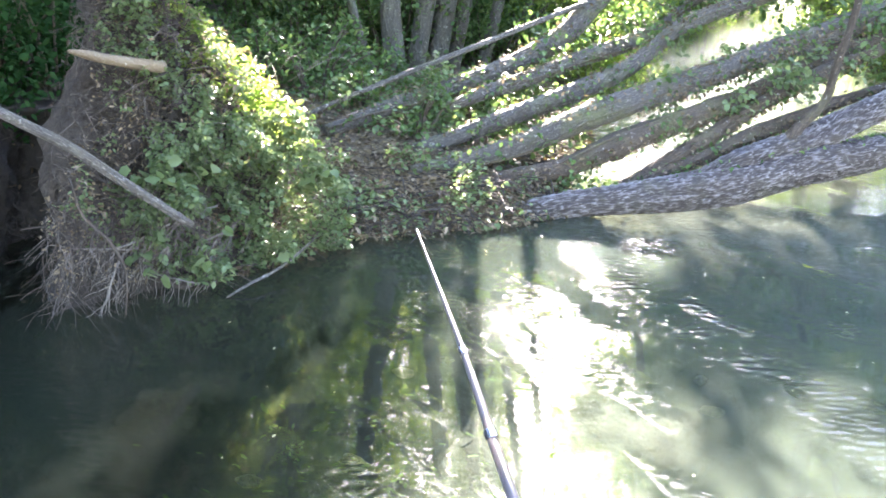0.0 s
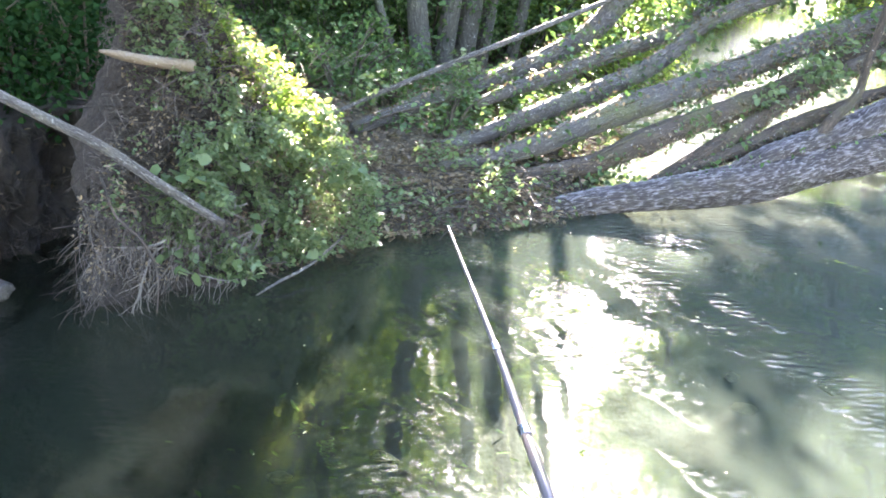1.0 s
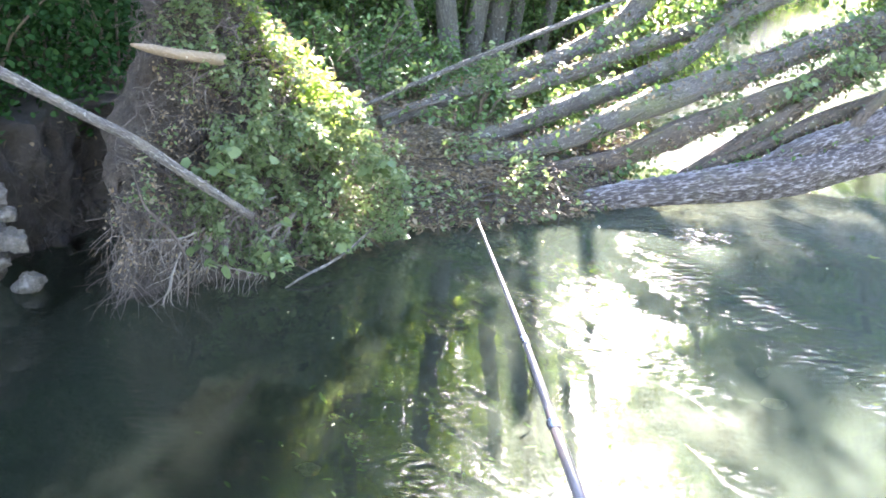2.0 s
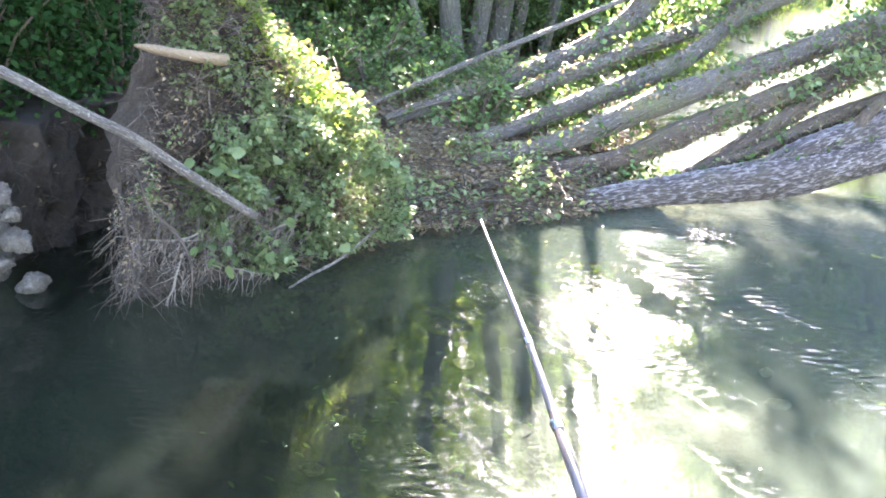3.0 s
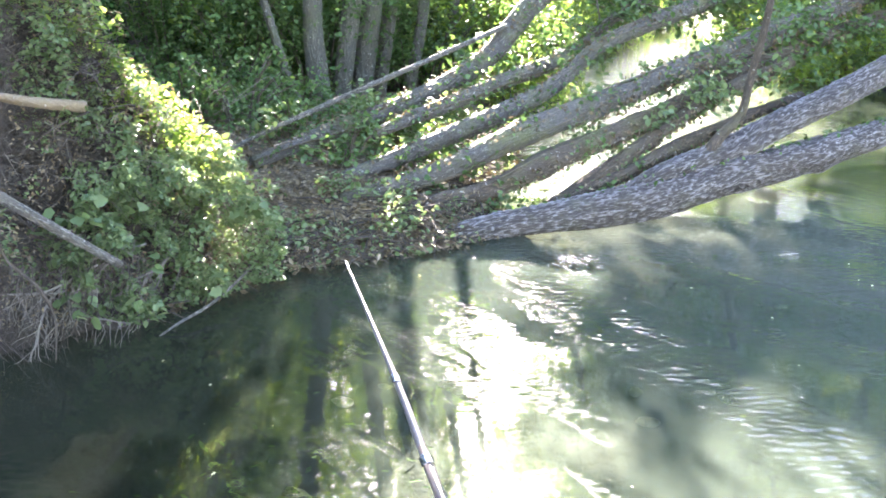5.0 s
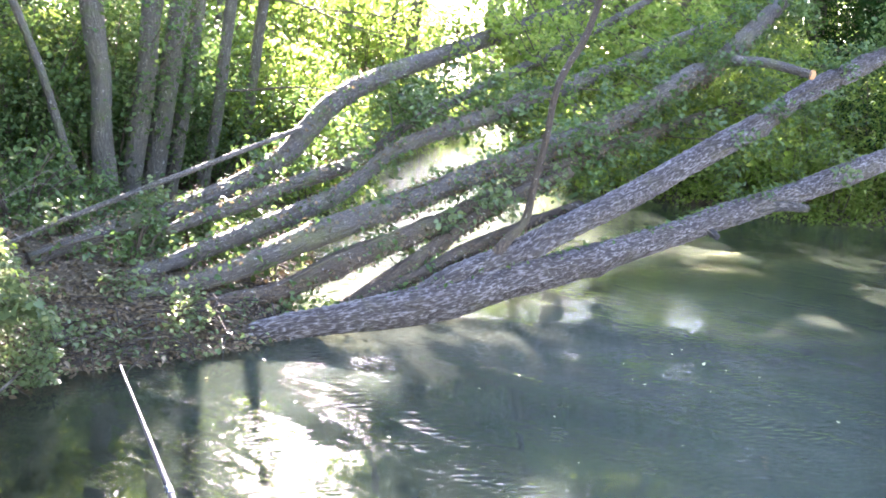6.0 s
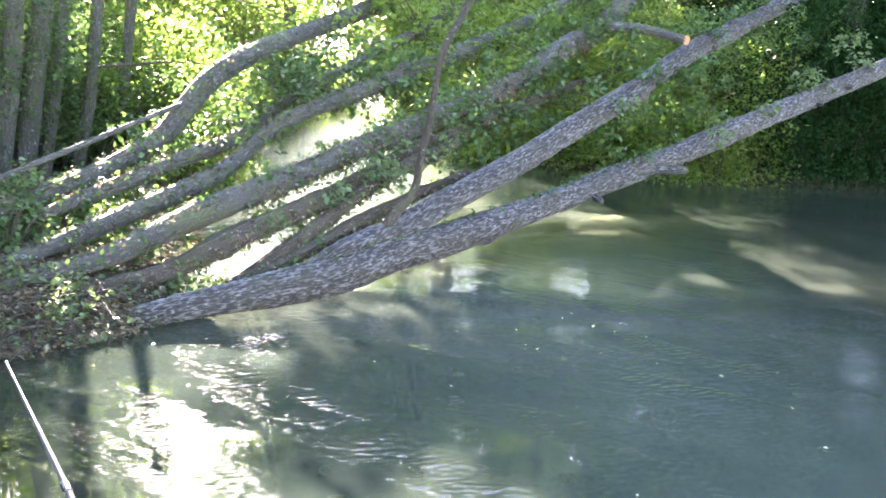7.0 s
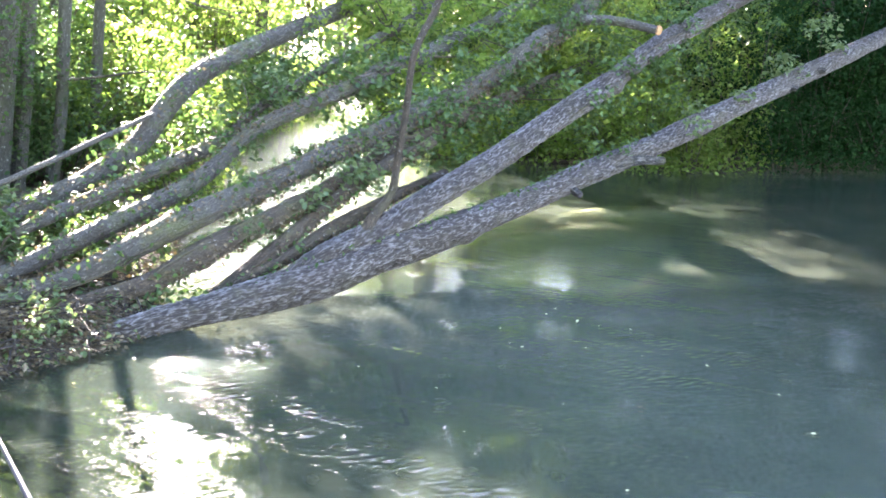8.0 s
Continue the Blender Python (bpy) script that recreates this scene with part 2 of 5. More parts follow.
    for k, sh in enumerate((clear, milky)):
        t.links.new(n2, sh.inputs["Normal"])
        t.links.new(sh.outputs[0], mx.inputs[1 + k])
    t.links.new(mx.outputs[0], out.inputs["Surface"])
    return m


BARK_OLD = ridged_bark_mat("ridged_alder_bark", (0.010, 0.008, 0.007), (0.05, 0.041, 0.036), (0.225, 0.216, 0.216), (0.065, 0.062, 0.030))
BARK_BROKEN = bark_mat("broken_branch_bark", (0.17, 0.155, 0.14), (0.46, 0.435, 0.41), (0.14, 0.13, 0.07), 1.0, 1.1, 0.6)
BARK_SMOOTH = bark_mat("grey_alder_bark", (0.11, 0.103, 0.092), (0.31, 0.295, 0.27), (0.11, 0.12, 0.05), 0.75, 1.2, 1.3)
BARK_STAND = bark_mat("mossy_alder_bark", (0.085, 0.082, 0.064), (0.24, 0.235, 0.19), (0.075, 0.10, 0.035), 0.6, 1.0)
# browner, darker alder bark: shade of these stems put into the colour
BARK_SHADE = bark_mat("shade_brown_alder_bark", (0.075, 0.055, 0.035), (0.20, 0.155, 0.11), (0.08, 0.08, 0.03), 0.7, 1.2)
BARK_POLE = bark_mat("bleached_bark", (0.13, 0.12, 0.10), (0.52, 0.50, 0.46), (0.15, 0.14, 0.11), 0.8, 1.5)
STUB_WOOD = bark_mat("barkless_tan_wood", (0.17, 0.125, 0.075), (0.33, 0.265, 0.18), (0.20, 0.16, 0.10), 0.35, 1.6)
BARK_DARK = bark_mat("dark_twig_bark", (0.06, 0.05, 0.035), (0.16, 0.13, 0.09), (0.08, 0.09, 0.03), 0.4, 2.0)
ROOT = plain_mat("dry_root", (0.046, 0.037, 0.029), 0.9, 0, 0.6, 9)
ROOT_GREY = plain_mat("grey_root", (0.105, 0.092, 0.078), 0.9, 0, 0.5, 12)
ROOT_PALE = plain_mat("bleached_root", (0.15, 0.135, 0.115), 0.85, 0, 0.4, 18)
CUT_WOOD = plain_mat("sawn_wood", (0.50, 0.27, 0.12), 0.75, 0, 0.2, 60)
# bank soil coloured near black to carry the deep shade there
BANK_SOIL = earth_mat("shade_dark_bank_soil", [(0.34, (0.008, 0.007, 0.005)), (0.54, (0.022, 0.018, 0.013)), (0.74, (0.055, 0.046, 0.034))], 5.5, 0.9, 0.08)
SOIL = earth_mat("root_soil", [(0.36, (0.018, 0.014, 0.010)), (0.54, (0.058, 0.047, 0.036)), (0.72, (0.14, 0.12, 0.098))], 9.5, 0.95, 0.09)
LITTER = earth_mat("leaf_litter_soil", [(0.3, (0.028, 0.022, 0.014)), (0.55, (0.075, 0.058, 0.036)), (0.75, (0.14, 0.11, 0.07))], 4.0, 0.95, 0.06, (0.13, 0.10, 0.062))
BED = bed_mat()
STONE = earth_mat("pale_boulder", [(0.36, (0.018, 0.016, 0.012)), (0.53, (0.065, 0.060, 0.050)), (0.72, (0.17, 0.165, 0.145))], 11.0, 0.9, 0.02)
LEAF_BRAMBLE = leaf_mat("bramble_leaf", (0.07, 0.112, 0.05), (0.115, 0.172, 0.075), (0.19, 0.245, 0.125))
# alder, shade and half-shade leaves: one green with sun or shade tinted in
LEAF_SUN = leaf_mat("sun_tint_alder_leaf", (0.085, 0.155, 0.032), (0.15, 0.24, 0.058), (0.25, 0.32, 0.11), 0.72)
LEAF_SHADE_TINT = leaf_mat("shade_tint_leaf", (0.009, 0.029, 0.009), (0.015, 0.047, 0.014), (0.028, 0.066, 0.020), 0.2, 0.85, 0.04)
LEAF_IVY = leaf_mat("ivy_leaf", (0.04, 0.088, 0.030), (0.072, 0.135, 0.045), (0.115, 0.18, 0.065), 0.42, 0.4)
LEAF_MID = leaf_mat("half_shade_tint_leaf", (0.04, 0.092, 0.030), (0.075, 0.14, 0.045), (0.125, 0.19, 0.07), 0.4, 0.5, 0.2)
LEAF_DEAD = leaf_mat("dead_leaf", (0.075, 0.055, 0.033), (0.15, 0.115, 0.07), (0.26, 0.22, 0.155), 0.15, 0.8)
LEAF_YELLOW = leaf_mat("yellow_leaf", (0.34, 0.33, 0.14), (0.45, 0.44, 0.24), (0.55, 0.54, 0.38), 0.3, 0.4)
WATER = water_mat()
ROD_BLANK = plain_mat("lacquered_rod", (0.085, 0.078, 0.08), 0.32, 0.2, 0.1, 40)
ROD_METAL = plain_mat("rod_ring_metal", (0.55, 0.55, 0.58), 0.25, 1.0, 0.1, 40)


# ---- mesh helpers ----
def rnd(seed):
    return np.random.default_rng(seed)


def mesh_of(name, verts, faces, uvs=None, smooth=True):
    me = bpy.data.meshes.new(name)
    me.from_pydata([tuple(v) for v in verts], [], [tuple(int(i) for i in fc) for fc in faces])
    if uvs is not None:
        layer = me.uv_layers.new(name="UVMap")
        layer.data.foreach_set("uv", np.asarray(uvs, dtype=np.float32).ravel())
    if smooth:
        me.polygons.foreach_set("use_smooth", np.ones(len(me.polygons), dtype=bool))
    me.update()
    return me


def part(name, me, material, parent=None, label=""):
    if isinstance(me, bmesh.types.BMesh):
        bm, me = me, bpy.data.meshes.new(name)
        bm.to_mesh(me)
        bm.free()
    ob = new(name, me)
    if material and not me.materials:
        me.materials.append(material)
    if parent is not None:
        ob.parent = parent
    if label:
        ob["label"] = label
    return ob


def empty(name, at=(0, 0, 0)):
    ob = new(name)
    ob.location = at
    ob.empty_display_size = 0.1
    return ob


def spline(pts, step):
    """A smooth run through rows of (x, y, z, radius)."""
    P = np.asarray(pts, float)
    ext = np.vstack([2 * P[0] - P[1], P, 2 * P[-1] - P[-2]])
    rows = []
    for i in range(1, len(ext) - 2):
        p0, p1, p2, p3 = ext[i - 1:i + 3]
        n = max(2, int(np.linalg.norm(p2[:3] - p1[:3]) / step))
        u = np.linspace(0, 1, n, endpoint=False)[:, None]
        rows.append(0.5 * (2 * p1 + (p2 - p0) * u + (2 * p0 - 5 * p1 + 4 * p2 - p3) * u ** 2 + (3 * p1 - p0 - 3 * p2 + p3) * u ** 3))
    rows.append(P[-1][None])
    return np.vstack(rows)


def bark_relief(along, a, R, seed):
    """How proud the bark stands round and along a stem: 0 in the furrows, 1 on the plates."""
    out = np.zeros((len(along), len(a)))
    for i, (w, r) in enumerate(zip(along, R)):
        for k, b in enumerate(a):
            cx, cy = math.cos(b) * r, math.sin(b) * r
            bend = 0.012 * noise.noise(Vector((cx * 9, cy * 9, w * 7 + seed)))
            q = Vector((cx * 84 + bend * 60, cy * 84 - bend * 60, w * 19.0 + seed * 3.7))
            n1, n2 = noise.noise(q), noise.noise(q * 2.1 + Vector((5, 2, 8)))
            out[i, k] = max(0.0, 1 - abs(n1) * 3.4) * (0.75 + 0.25 * max(0.0, 1 - abs(n2) * 2.2))
    return out


def tube_data(pts, seg=12, step=0.08, lump=0.08, seed=0, cap=True, knots=0, relief=0.0, keep=None):
    """Verts, faces and UVs of an uneven round stem through rows of (x, y, z, radius)."""
    S = spline(pts, step)
    g = rnd(seed)
    n = len(S)
    C, R = S[:, :3], np.abs(S[:, 3])
    T = np.gradient(C, axis=0)
    T /= np.linalg.norm(T, axis=1)[:, None] + 1e-9
    along = np.concatenate([[0], np.cumsum(np.linalg.norm(np.diff(C, axis=0), axis=1))])
    ref = np.array([0, 0, 1.0]) if abs(T[0][2]) < 0.8 else np.array([1.0, 0, 0])
    U = np.cross(T, ref)
    U /= np.linalg.norm(U, axis=1)[:, None] + 1e-9
    V = np.cross(T, U)
    a = np.linspace(0, 2 * np.pi, seg, endpoint=False)
    ph = g.uniform(0, 6.28, 6)
    wave = 1 + lump * (np.sin(2 * a[None] + along[:, None] * 3.1 + ph[0]) * 0.5 + np.sin(3 * a[None] - along[:, None] * 5.3 + ph[1]) * 0.35
                       + np.sin(5 * a[None] + along[:, None] * 9.0 + ph[2]) * 0.25 + np.sin(along[:, None] * 4.2 + ph[3]) * 0.5)
    wave += lump * 0.5 * g.normal(0, 0.35, (n, seg))
    for _ in range(knots):
        k, kw = g.uniform(0.05, 0.95) * along[-1], g.uniform(0.04, 0.09)
        ka = g.uniform(0, 6.28)
        d = np.angle(np.exp(1j * (a - ka)))
        wave += 0.28 * np.exp(-((along[:, None] - k) / kw) ** 2 - (d[None] / 0.6) ** 2)
    rr = R[:, None] * wave
    if relief:
        high = bark_relief(along, a, R, seed)
        rr += relief * (high - 0.4)
        if keep is not None:
            keep.append(high.ravel())
    verts = C[:, None] + rr[..., None] * (np.cos(a)[None, :, None] * U[:, None] + np.sin(a)[None, :, None] * V[:, None])
    verts = verts.reshape(-1, 3)
    i, j = np.meshgrid(np.arange(n - 1), np.arange(seg), indexing="ij")
    j2 = (j + 1) % seg
    faces = np.stack([i * seg + j, i * seg + j2, (i + 1) * seg + j2, (i + 1) * seg + j], -1).reshape(-1, 4)
    rad = float(R.mean())
    ua, ub = j * (6.283 * rad / seg), (j + 1) * (6.283 * rad / seg)
    uv = np.stack([np.stack([ua, along[i]], -1), np.stack([ub, along[i]], -1), np.stack([ub, along[i + 1]], -1), np.stack([ua, along[i + 1]], -1)], -2).reshape(-1, 2)
    faces = [tuple(f) for f in faces]
    uv = [tuple(p) for p in uv]
    if cap:
        for ring, flip in ((0, True), (n - 1, False)):
            idx = [ring * seg + k for k in range(seg)]
            faces.append(tuple(reversed(idx)) if flip else tuple(idx))
            uv += [(0.01 * k, along[ring]) for k in range(seg)]
    return verts, faces, uv


def tube(name, pts, material, parent=None, label="", **kw):
    keep = []
    me = mesh_of(name, *tube_data(pts, keep=keep, **kw))
    if keep:
        me.attributes.new("proud", "FLOAT", "POINT").data.foreach_set("value", keep[0].astype(np.float32))
    return part(name, me, material, parent, label)


def tubes(name, runs, material, parent=None, label="", **kw):
    """Many thin stems in one mesh."""
    vs, fs, us, o = [], [], [], 0
    for k, pts in enumerate(runs):
        v, f, u = tube_data(pts, seed=k, **kw)
        vs.append(v)
        fs += [tuple(q + o for q in fc) for fc in f]
        us += u
        o += len(v)
    return part(name, mesh_of(name, np.vstack(vs), fs, us), material, parent, label)


def leaves(name, at, size, material, parent=None, label="", seed=1, droop=0.35, wide=0.62, facing=None, flat=1.0):
    """Many folded, pointed leaves: six corners and a midrib each."""
    g = rnd(seed)
    at = np.asarray(at, float)
    n = len(at)
    s = np.asarray(size, float) * np.ones(n) * g.uniform(0.65, 1.25, n)
    way = g.normal(0, 1, (n, 3))
    way[:, 2] = way[:, 2] * 0.5 - droop
    if facing is not None:
        way += np.asarray(facing)
    way /= np.linalg.norm(way, axis=1)[:, None]
    up = g.normal(0, 0.55 / flat, (n, 3)) + np.array([0, 0, 1.0])
    side = np.cross(way, up)
    side /= np.linalg.norm(side, axis=1)[:, None] + 1e-9
    nor = np.cross(side, way)
    shape = np.array([(0, 0, 0), (0.30, 0.28, 0.07), (0.26, 0.68, 0.05), (0, 1.0, -0.10), (-0.26, 0.68, 0.05), (-0.30, 0.28, 0.07)])
    shape[:, 0] *= wide / 0.6
    v = at[:, None] + s[:, None, None] * (shape[None, :, :1] * side[:, None] + shape[None, :, 1:2] * way[:, None] + shape[None, :, 2:] * nor[:, None])
    me = bpy.data.meshes.new(name)
    me.vertices.add(6 * n)
    me.vertices.foreach_set("co", v.reshape(-1).astype(np.float32))
    quad = np.array([0, 1, 2, 3, 0, 3, 4, 5])
    loops = (np.arange(n)[:, None] * 6 + quad[None]).reshape(-1)
    me.loops.add(len(loops))
    me.loops.foreach_set("vertex_index", loops.astype(np.int32))
    me.polygons.add(2 * n)
    me.polygons.foreach_set("loop_start", np.arange(0, 8 * n, 4, dtype=np.int32))
    me.update(calc_edges=True)
    return part(name, me, material, parent, label)


def clumps(centres, spread, per, seed):
    """Points gathered in uneven clumps round the centres."""
    g = rnd(seed)
    c = np.repeat(np.asarray(centres, float), per, axis=0)
    d = g.normal(0, 1, c.shape)
    d *= (g.uniform(0.15, 1, (len(c), 1)) ** 0.5) / np.linalg.norm(d, axis=1)[:, None]
    return c + d * np.asarray(spread)


def lump_mesh(name, size, seed, rough=0.22, level=3, flat=0.0):
    bm = bmesh.new()
    bmesh.ops.create_icosphere(bm, subdivisions=level, radius=1)
    off = Vector((seed * 7.3, seed * 3.1, seed * 1.7))
    for v in bm.verts:
        k = 1 + rough * noise.noise(v.co * 1.4 + off) * 2 + rough * 0.5 * noise.noise(v.co * 3.5 + off)
        co = v.co * k
        if co.z < -0.5:
            co.z = -0.5 + (co.z + 0.5) * (1 - flat)
        v.co = Vector((co.x * size[0], co.y * size[1], co.z * size[2]))
    for fc in bm.faces:
        fc.smooth = True
    me = bpy.data.meshes.new(name)
    bm.to_mesh(me)
    bm.free()
    return me


# ---- ground and water ----
SHORE = np.array([
    (-0.26, 5.19), (0.37, 5.43), (0.68, 5.75), (0.74, 6.6), (1.1, 8.0), (1.5, 11), (2.3, 14), (3.8, 17), (7.5, 24), (18, 42), (60, 110), (180, 300), (230, 300),
    (85, 110), (24, 42), (11.5, 24), (7.2, 17.5), (5.4, 15), (5.3, 13), (7.4, 10.4), (10, 9.4), (14, 8.3), (30, 6), (300, -20), (300, -60),
    (25, -3), (12, -0.6), (3, 0.45), (0, 0.7), (-2, 0.6), (-3.2, 1.2), (-3.3, 2.8), (-2.9, 3.8), (-2.4, 4.3), (-2.15, 5.0),
    (-1.9, 4.9), (-1.75, 4.15), (-1.6, 3.98), (-1.15, 4.38), (-0.84, 4.7), (-0.55, 5.05)])


def shore_distance(P):
    """Distance from the shore line: land above nought, water below."""
    a, b = SHORE, np.roll(SHORE, -1, axis=0)
    best = np.full(len(P), 1e9)
    inside = np.zeros(len(P), bool)
    for p, q in zip(a, b):
        e = q - p
        u = np.clip(((P - p) @ e) / (e @ e), 0, 1)
        best = np.minimum(best, np.linalg.norm(P - p - u[:, None] * e, axis=1))
        hit = ((p[1] > P[:, 1]) != (q[1] > P[:, 1])) & (P[:, 0] < (q[0] - p[0]) * (P[:, 1] - p[1]) / (q[1] - p[1] + 1e-12) + p[0])
        inside ^= hit
    return np.where(inside, -best, best)


def smooth01(x, a, b):
    u = np.clip((x - a) / (b - a), 0, 1)
    return u * u * (3 - 2 * u)


def ground_height(P):
    d = shore_distance(P)
    x, y = P[:, 0], P[:, 1]
    wob = np.array([noise.fractal(Vector((px * 0.9, py * 0.9, 0.3)), 0.8, 2.1, 5) for px, py in P])
    land = 0.05 + 0.35 * (1 - np.exp(-np.maximum(d, 0) / 0.6)) + 0.07 * wob * np.minimum(1, np.maximum(d, 0) * 2)
    land += smooth01(x, -2.3, -5.5) * 1.5 * (1 - np.exp(-np.maximum(d, 0) / 1.2)) * smooth01(y, 1.0, 3.0)
    land += smooth01(x, 2.5, 5.5) * smooth01(y, 5, 9) * 0.55 * (1 - np.exp(-np.maximum(d, 0) / 1.0))
    land += 0.42 * smooth01(d, 0.0, 0.22) * smooth01(x, -1.75, -2.05) * smooth01(y, 3.0, 3.9) * smooth01(y, 8.0, 6.0)
    land += smooth01(d, 10, 60) * 0.5
    land -= smooth01(y, 1.5, 0.4) * smooth01(np.abs(x), 30, 3) * 0.15 * (d > 0)
    bed = 0.05 - (0.85 + 0.5 * smooth01(x, 0.6, -0.6)) * (1 - np.exp(np.minimum(d, 0) / 0.75)) + 0.12 * wob * np.minimum(1, np.maximum(-d, 0))
    for bx, by, rx, ry, top in ((5.4, 8.2, 1.0, 0.5, -0.11), (4.3, 7.55, 0.9, 0.42, -0.11), (3.6, 4.9, 0.9, 0.3, -0.48), (4.6, 5.5, 0.9, 0.35, -0.48), (-0.55, 2.42, 0.22, 0.16, -0.22), (1.1, 2.6, 0.8, 0.5, -0.36)):
        bar = np.exp(-((x - bx) / rx) ** 2 - ((y - by) / ry) ** 2)
        bed = bed + np.maximum(top - bed, 0) * bar
    return np.where(d > 0, land, bed), d


def build_ground():
    def axis(lo, hi, fine, reach):
        mid = np.arange(lo, hi, fine)
        grow, step, p = [], fine, 0.0
        while p < reach:
            step *= 1.3
            p += step
            grow.append(p)
        return np.concatenate([lo - np.array(grow[::-1]), mid, hi + np.array(grow)])
    xs, ys = axis(-4.0, 11.0, 0.11, 700), axis(0.0, 16.0, 0.11, 700)
    X, Y = np.meshgrid(xs, ys)
    P = np.stack([X.ravel(), Y.ravel()], 1)
    Z, d = ground_height(P)
    nx = len(xs)
    i, j = np.meshgrid(np.arange(len(ys) - 1), np.arange(nx - 1), indexing="ij")
    faces = np.stack([i * nx + j, i * nx + j + 1, (i + 1) * nx + j + 1, (i + 1) * nx + j], -1).reshape(-1, 4)
    me = mesh_of("ground", np.column_stack([P, Z]), faces)
    me.materials.append(LITTER)
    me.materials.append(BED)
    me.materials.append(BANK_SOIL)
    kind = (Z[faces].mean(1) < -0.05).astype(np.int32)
    mid = P[faces].mean(1)
    # left bank faces take the soil with shade in its colour
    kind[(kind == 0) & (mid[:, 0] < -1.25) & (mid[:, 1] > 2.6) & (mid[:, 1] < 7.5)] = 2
    me.polygons.foreach_set("material_index", kind)
    ground = part("ground", me, None)
    tagged(ground, "brown leaf-littered river banks and gravel river bed, its colour darkened with depth", "ground", kind="structure")


build_ground()
bm = bmesh.new()
bmesh.ops.create_grid(bm, x_segments=8, y_segments=8, size=650)
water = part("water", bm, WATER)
water.visible_shadow = False
tagged(water, "rippled blue-green clear river water", "water", kind="structure")


def ground_at(x, y):
    return float(ground_height(np.array([[x, y]]))[0][0])


# ---- the fallen alder with its root plate ----
fallen = tagged(empty("fallen_tree", (-0.6, 5.6, 0.1)), "fallen many-stemmed alder with upturned root plate lying across the water", "tree")


def under(ob, parent):
    ob.parent = parent
    ob.matrix_parent_inverse = parent.matrix_world.inverted() if parent.type != "EMPTY" else Matrix.Translation(parent.location).inverted()
    return ob


